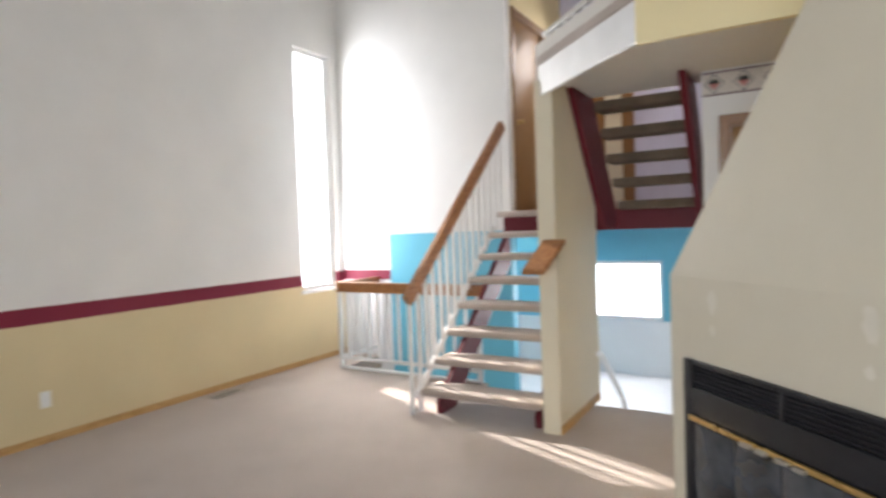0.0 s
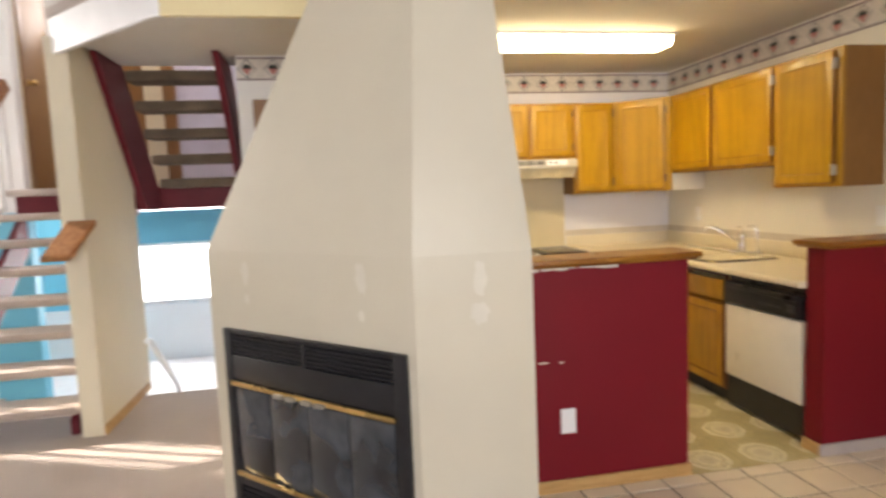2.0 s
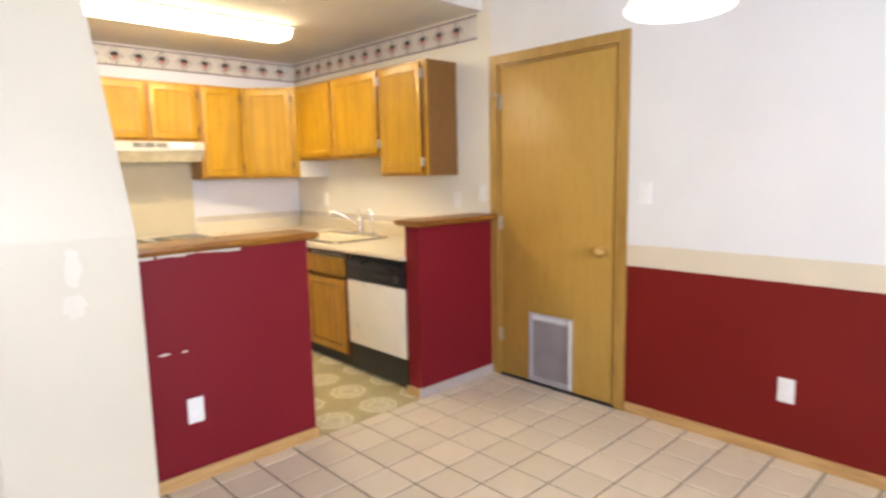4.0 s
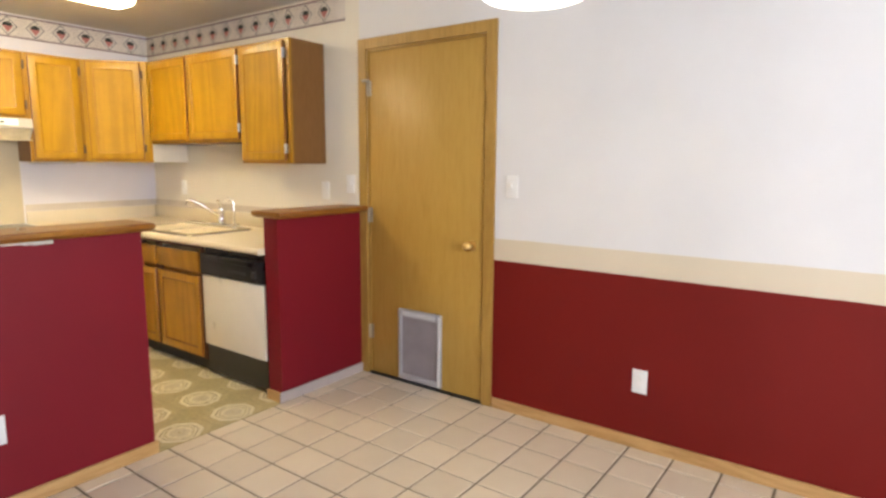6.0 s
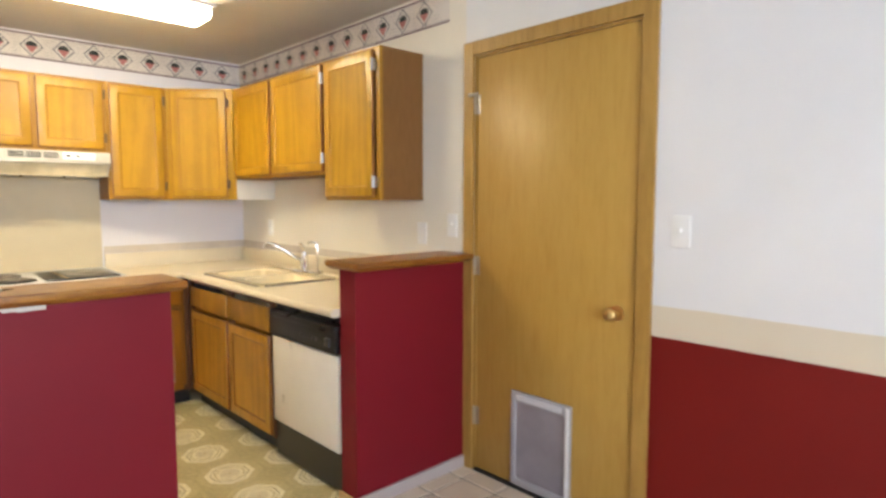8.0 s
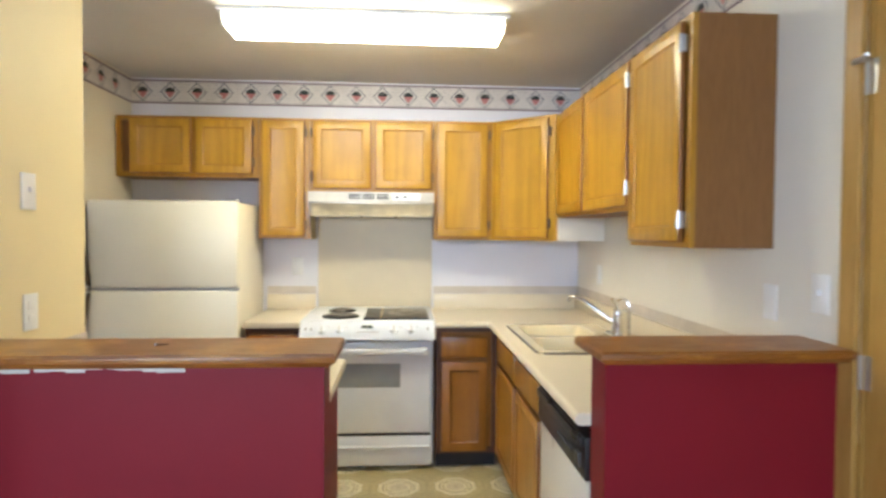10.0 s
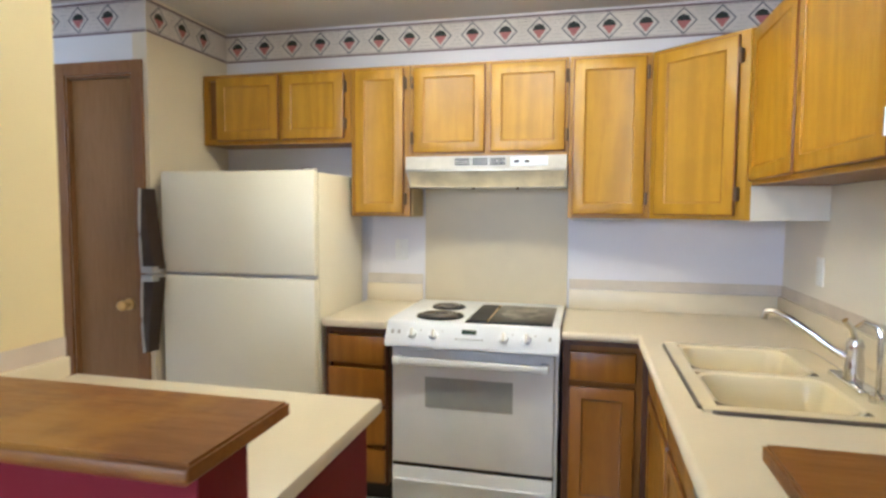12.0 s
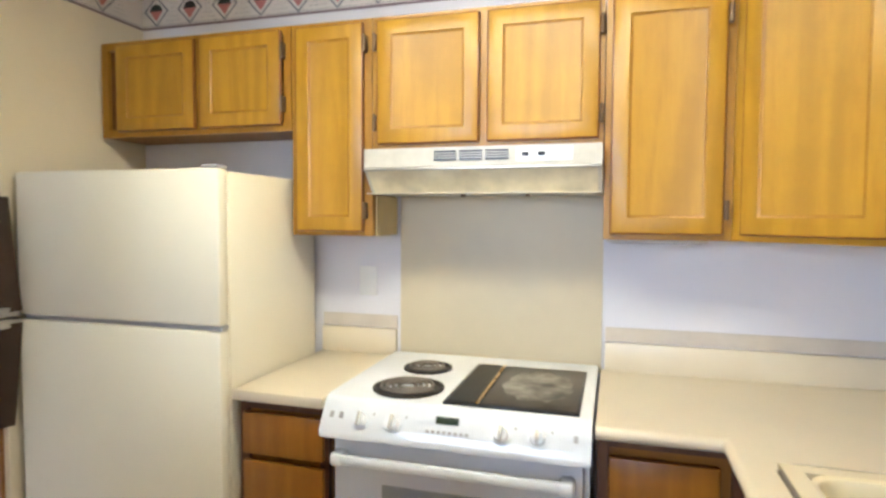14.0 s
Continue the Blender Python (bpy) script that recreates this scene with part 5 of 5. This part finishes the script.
# upper hall: doors and lamp
mu = facing(-2.03, 5.64, 90)
casing("trim_door_upper", mu, 0.80, 2.03 - 0.0, "brown casing of the upper hall door", mat=M_DOOR_BROWN).location = (0, 0, 1.55)
d3 = thing("hall_door", (-2.0, 6.0, 1.56), "brown flush upper hall door, closed", "door")
part("leaf", move(boxes((0.014, 0.786, 0.02, 0.055, 1.565, 3.566), bev=0.002), mu), M_CLOSET, d3)
knob(d3, mu @ Matrix.Translation((0, 0.02, 0)), 0.10, 2.50, M_BRASS)
d4 = thing("hall_door", (-1.55, 7.08, 1.56), "brown upper hall door in its frame", "door")
part("leaf", one(-1.92, -1.50, 7.07, 7.098, 1.56, 3.56), M_DOOR_BROWN, d4)
part("frame", boxes((-1.955, -1.92, 7.055, 7.098, 1.56, 3.6), (-1.30, -1.17, 7.045, 7.098, 1.56, 3.6), (-1.92, -1.30, 7.055, 7.098, 3.56, 3.6)), M_DOOR_BROWN, d4)
structure("wall_upper_jamb", one(-1.498, -1.302, 7.06, 7.098, 1.552, 3.555), M_CREAM, "cream strip of wall beside the hall door", "wall")
lampu = thing("hall_light", (-0.68, 6.7, 2.72), "small glowing upper hall light", "lamp")
part("shade", one(-0.75, -0.61, 6.64, 6.76, 2.66, 2.76, 0.02), glowing("hall_globe", (0.95, 0.93, 1.0), 1.5), lampu)
part("stem", one(-0.69, -0.67, 6.69, 6.71, 2.76, TOP), M_WHITE_TRIM, lampu)

# loft railing on the slanting edge
lr = thing("loft_railing", (-0.8, 3.7, ZC + 0.2), "loft railing with a pale metal rail", "railing")
a, b = Vector((-1.06, 3.825, 0)), Vector((-0.25, 3.005, 0))
part("ledge", slanted(a + Vector((0, 0, ZC + 0.13)), b + Vector((0, 0, ZC + 0.13)), 0.06, 0.06), M_CARPET, lr, "carpeted ledge")
part("rail", slanted(a + Vector((0.02, 0.02, ZC + 0.31)), b + Vector((0.02, 0.02, ZC + 0.31)), 0.035, 0.035), M_STEEL, lr)
for k in range(9):
    p = a.lerp(b, 0.06 + 0.88 * k / 8) + Vector((0.02, 0.02, 0))
    part("spindle", one(p.x - 0.01, p.x + 0.01, p.y - 0.01, p.y + 0.01, ZC + 0.15, ZC + 0.30), M_WHITE_TRIM, lr)

# floor register in the carpet
fv = thing("floor_register", (-4.03, 3.55, 0), "flat metal floor register set in the carpet", "vent")
part("frame", boxes((-4.09, -3.97, 3.40, 3.42, 0, 0.008), (-4.09, -3.97, 3.68, 3.70, 0, 0.008), (-4.09, -4.075, 3.42, 3.68, 0, 0.008), (-3.985, -3.97, 3.42, 3.68, 0, 0.008)), M_STEEL, fv)
for k in range(12):
    part("slat", one(-4.075, -3.985, 3.43 + 0.021 * k, 3.438 + 0.021 * k, 0, 0.006), M_STEEL, fv)

# pendant over the nook
px_, py_, pz_ = 2.60, 0.775, 1.905
pl = thing("pendant_lamp", (px_, py_, pz_), "lit pendant lamp with a wide frosted glass shade", "lamp")
bm = bmesh.new()
rings = lathe(bm, px_, py_, [(0.165, pz_), (0.172, pz_ + 0.012), (0.168, pz_ + 0.03), (0.15, pz_ + 0.09), (0.09, pz_ + 0.17), (0.035, pz_ + 0.20), (0.03, pz_ + 0.20), (0.085, pz_ + 0.164), (0.145, pz_ + 0.086), (0.163, pz_ + 0.03), (0.160, pz_ + 0.002)], 40)
loft(bm, rings[-1], rings[0], cap=False)
part("shade", bm, glowing("glass_shade", (0.80, 0.77, 0.60), 0.10), pl, "lit pale glass shade")
bm = bmesh.new()
ring = lathe(bm, px_, py_, [(0.168, pz_ - 0.008), (0.178, pz_ - 0.001), (0.179, pz_ + 0.008), (0.173, pz_ + 0.0135), (0.1725, pz_ + 0.011), (0.160, pz_ - 0.0015)], 40)
loft(bm, ring[-1], ring[0], cap=False)
part("rim", bm, M_SHADE, pl, "bright thick glass rim")
bm = bmesh.new()
bmesh.ops.create_uvsphere(bm, u_segments=18, v_segments=12, radius=0.032, matrix=Matrix.Translation((px_, py_, pz_ + 0.10)))
part("bulb", bm, M_BULB, pl)
bm = bmesh.new()
tube(bm, (px_, py_, pz_ + 0.13), (px_, py_, pz_ + 0.235), 0.024, 14)
tube(bm, (px_, py_, pz_ + 0.235), (px_, py_, TOP - 0.02), 0.006, 8)
tube(bm, (px_, py_, TOP - 0.02), (px_, py_, TOP), 0.06, 18)
part("stem", bm, M_BRASS, pl)

# flaked paint under the long ledge
rnd = random.Random(5)
bm = bmesh.new()
x = 1.22
while x < 1.72:
    w = rnd.uniform(0.015, 0.05)
    h = rnd.uniform(0.006, 0.016)
    box(bm, x, x + w, 2.4275, 2.4305, 1.045 - h, 1.047)
    x += w + rnd.choice((0.0, 0.0, 0.0, 0.012))
flk = part("flaked_paint", bm, M_PATCH, bpy.data.objects["wall_pony_long"])

for u, w in ((1.378, 0.026), (1.463, 0.014)):
    bm = bmesh.new()
    ring = [bm.verts.new((u + w * math.cos(a), 2.4285, 0.615 + 0.005 * math.sin(a) + (u - 1.378) * -0.05)) for a in [k * math.pi / 5 for k in range(10)]]
    bm.faces.new(ring)
    part("scuff", bm, M_PATCH, bpy.data.objects["wall_pony_long"])

er = thing("entry_rail", (-0.9, 4.75, -0.38), "white sloping handrail of the lower steps", "handrail")
bm = bmesh.new()
sweep(bm, [(-0.955, 4.66, 0.38), (-0.95, 4.70, 0.37), (-0.90, 4.85, 0.16), (-0.86, 5.0, -0.06), (-0.85, 5.02, -0.14)], 0.022, 10)
part("rail", bm, M_WHITE_TRIM, er)
part("post", one(-0.875, -0.835, 5.0, 5.04, -0.38, -0.12), M_WHITE_TRIM, er)

# ---------------------------------------------------------------- floor tiles of the nook
PX, PY, GR = 0.2055, 0.209, 0.011
shared = {}


def tile_mesh(w, h):
    key = (round(w, 3), round(h, 3))
    if key not in shared:
        bm = bmesh.new()
        box(bm, -w / 2, w / 2, -h / 2, h / 2, -0.008, 0)
        top = [e for e in bm.edges if all(v.co.z > -0.001 for v in e.verts)]
        bmesh.ops.bevel(bm, geom=top, offset=0.003, segments=1, affect="EDGES")
        me = bpy.data.meshes.new("tile")
        bm.to_mesh(me)
        bm.free()
        me.materials.append(M_TILE)
        shared[key] = me
    return shared[key]


xs = [2.155 + PX * k for k in range(-5, 8)]
ys = [2.335 + PY * k for k in range(-24, 2)]
rnd = random.Random(11)
for i in range(len(xs) - 1):
    for j in range(len(ys) - 1):
        x0, x1, y0, y1 = max(xs[i], 1.162), min(xs[i + 1], XR - 0.002), ys[j], min(ys[j + 1], 2.428)
        if x1 - x0 < 0.03 or y1 - y0 < 0.03:
            continue
        ob = new("tile", tile_mesh(x1 - x0 - GR, y1 - y0 - GR))
        ob.location = ((x0 + x1) / 2, (y0 + y1) / 2, rnd.uniform(-0.0012, 0.0006))
        ob.parent = floor_nook
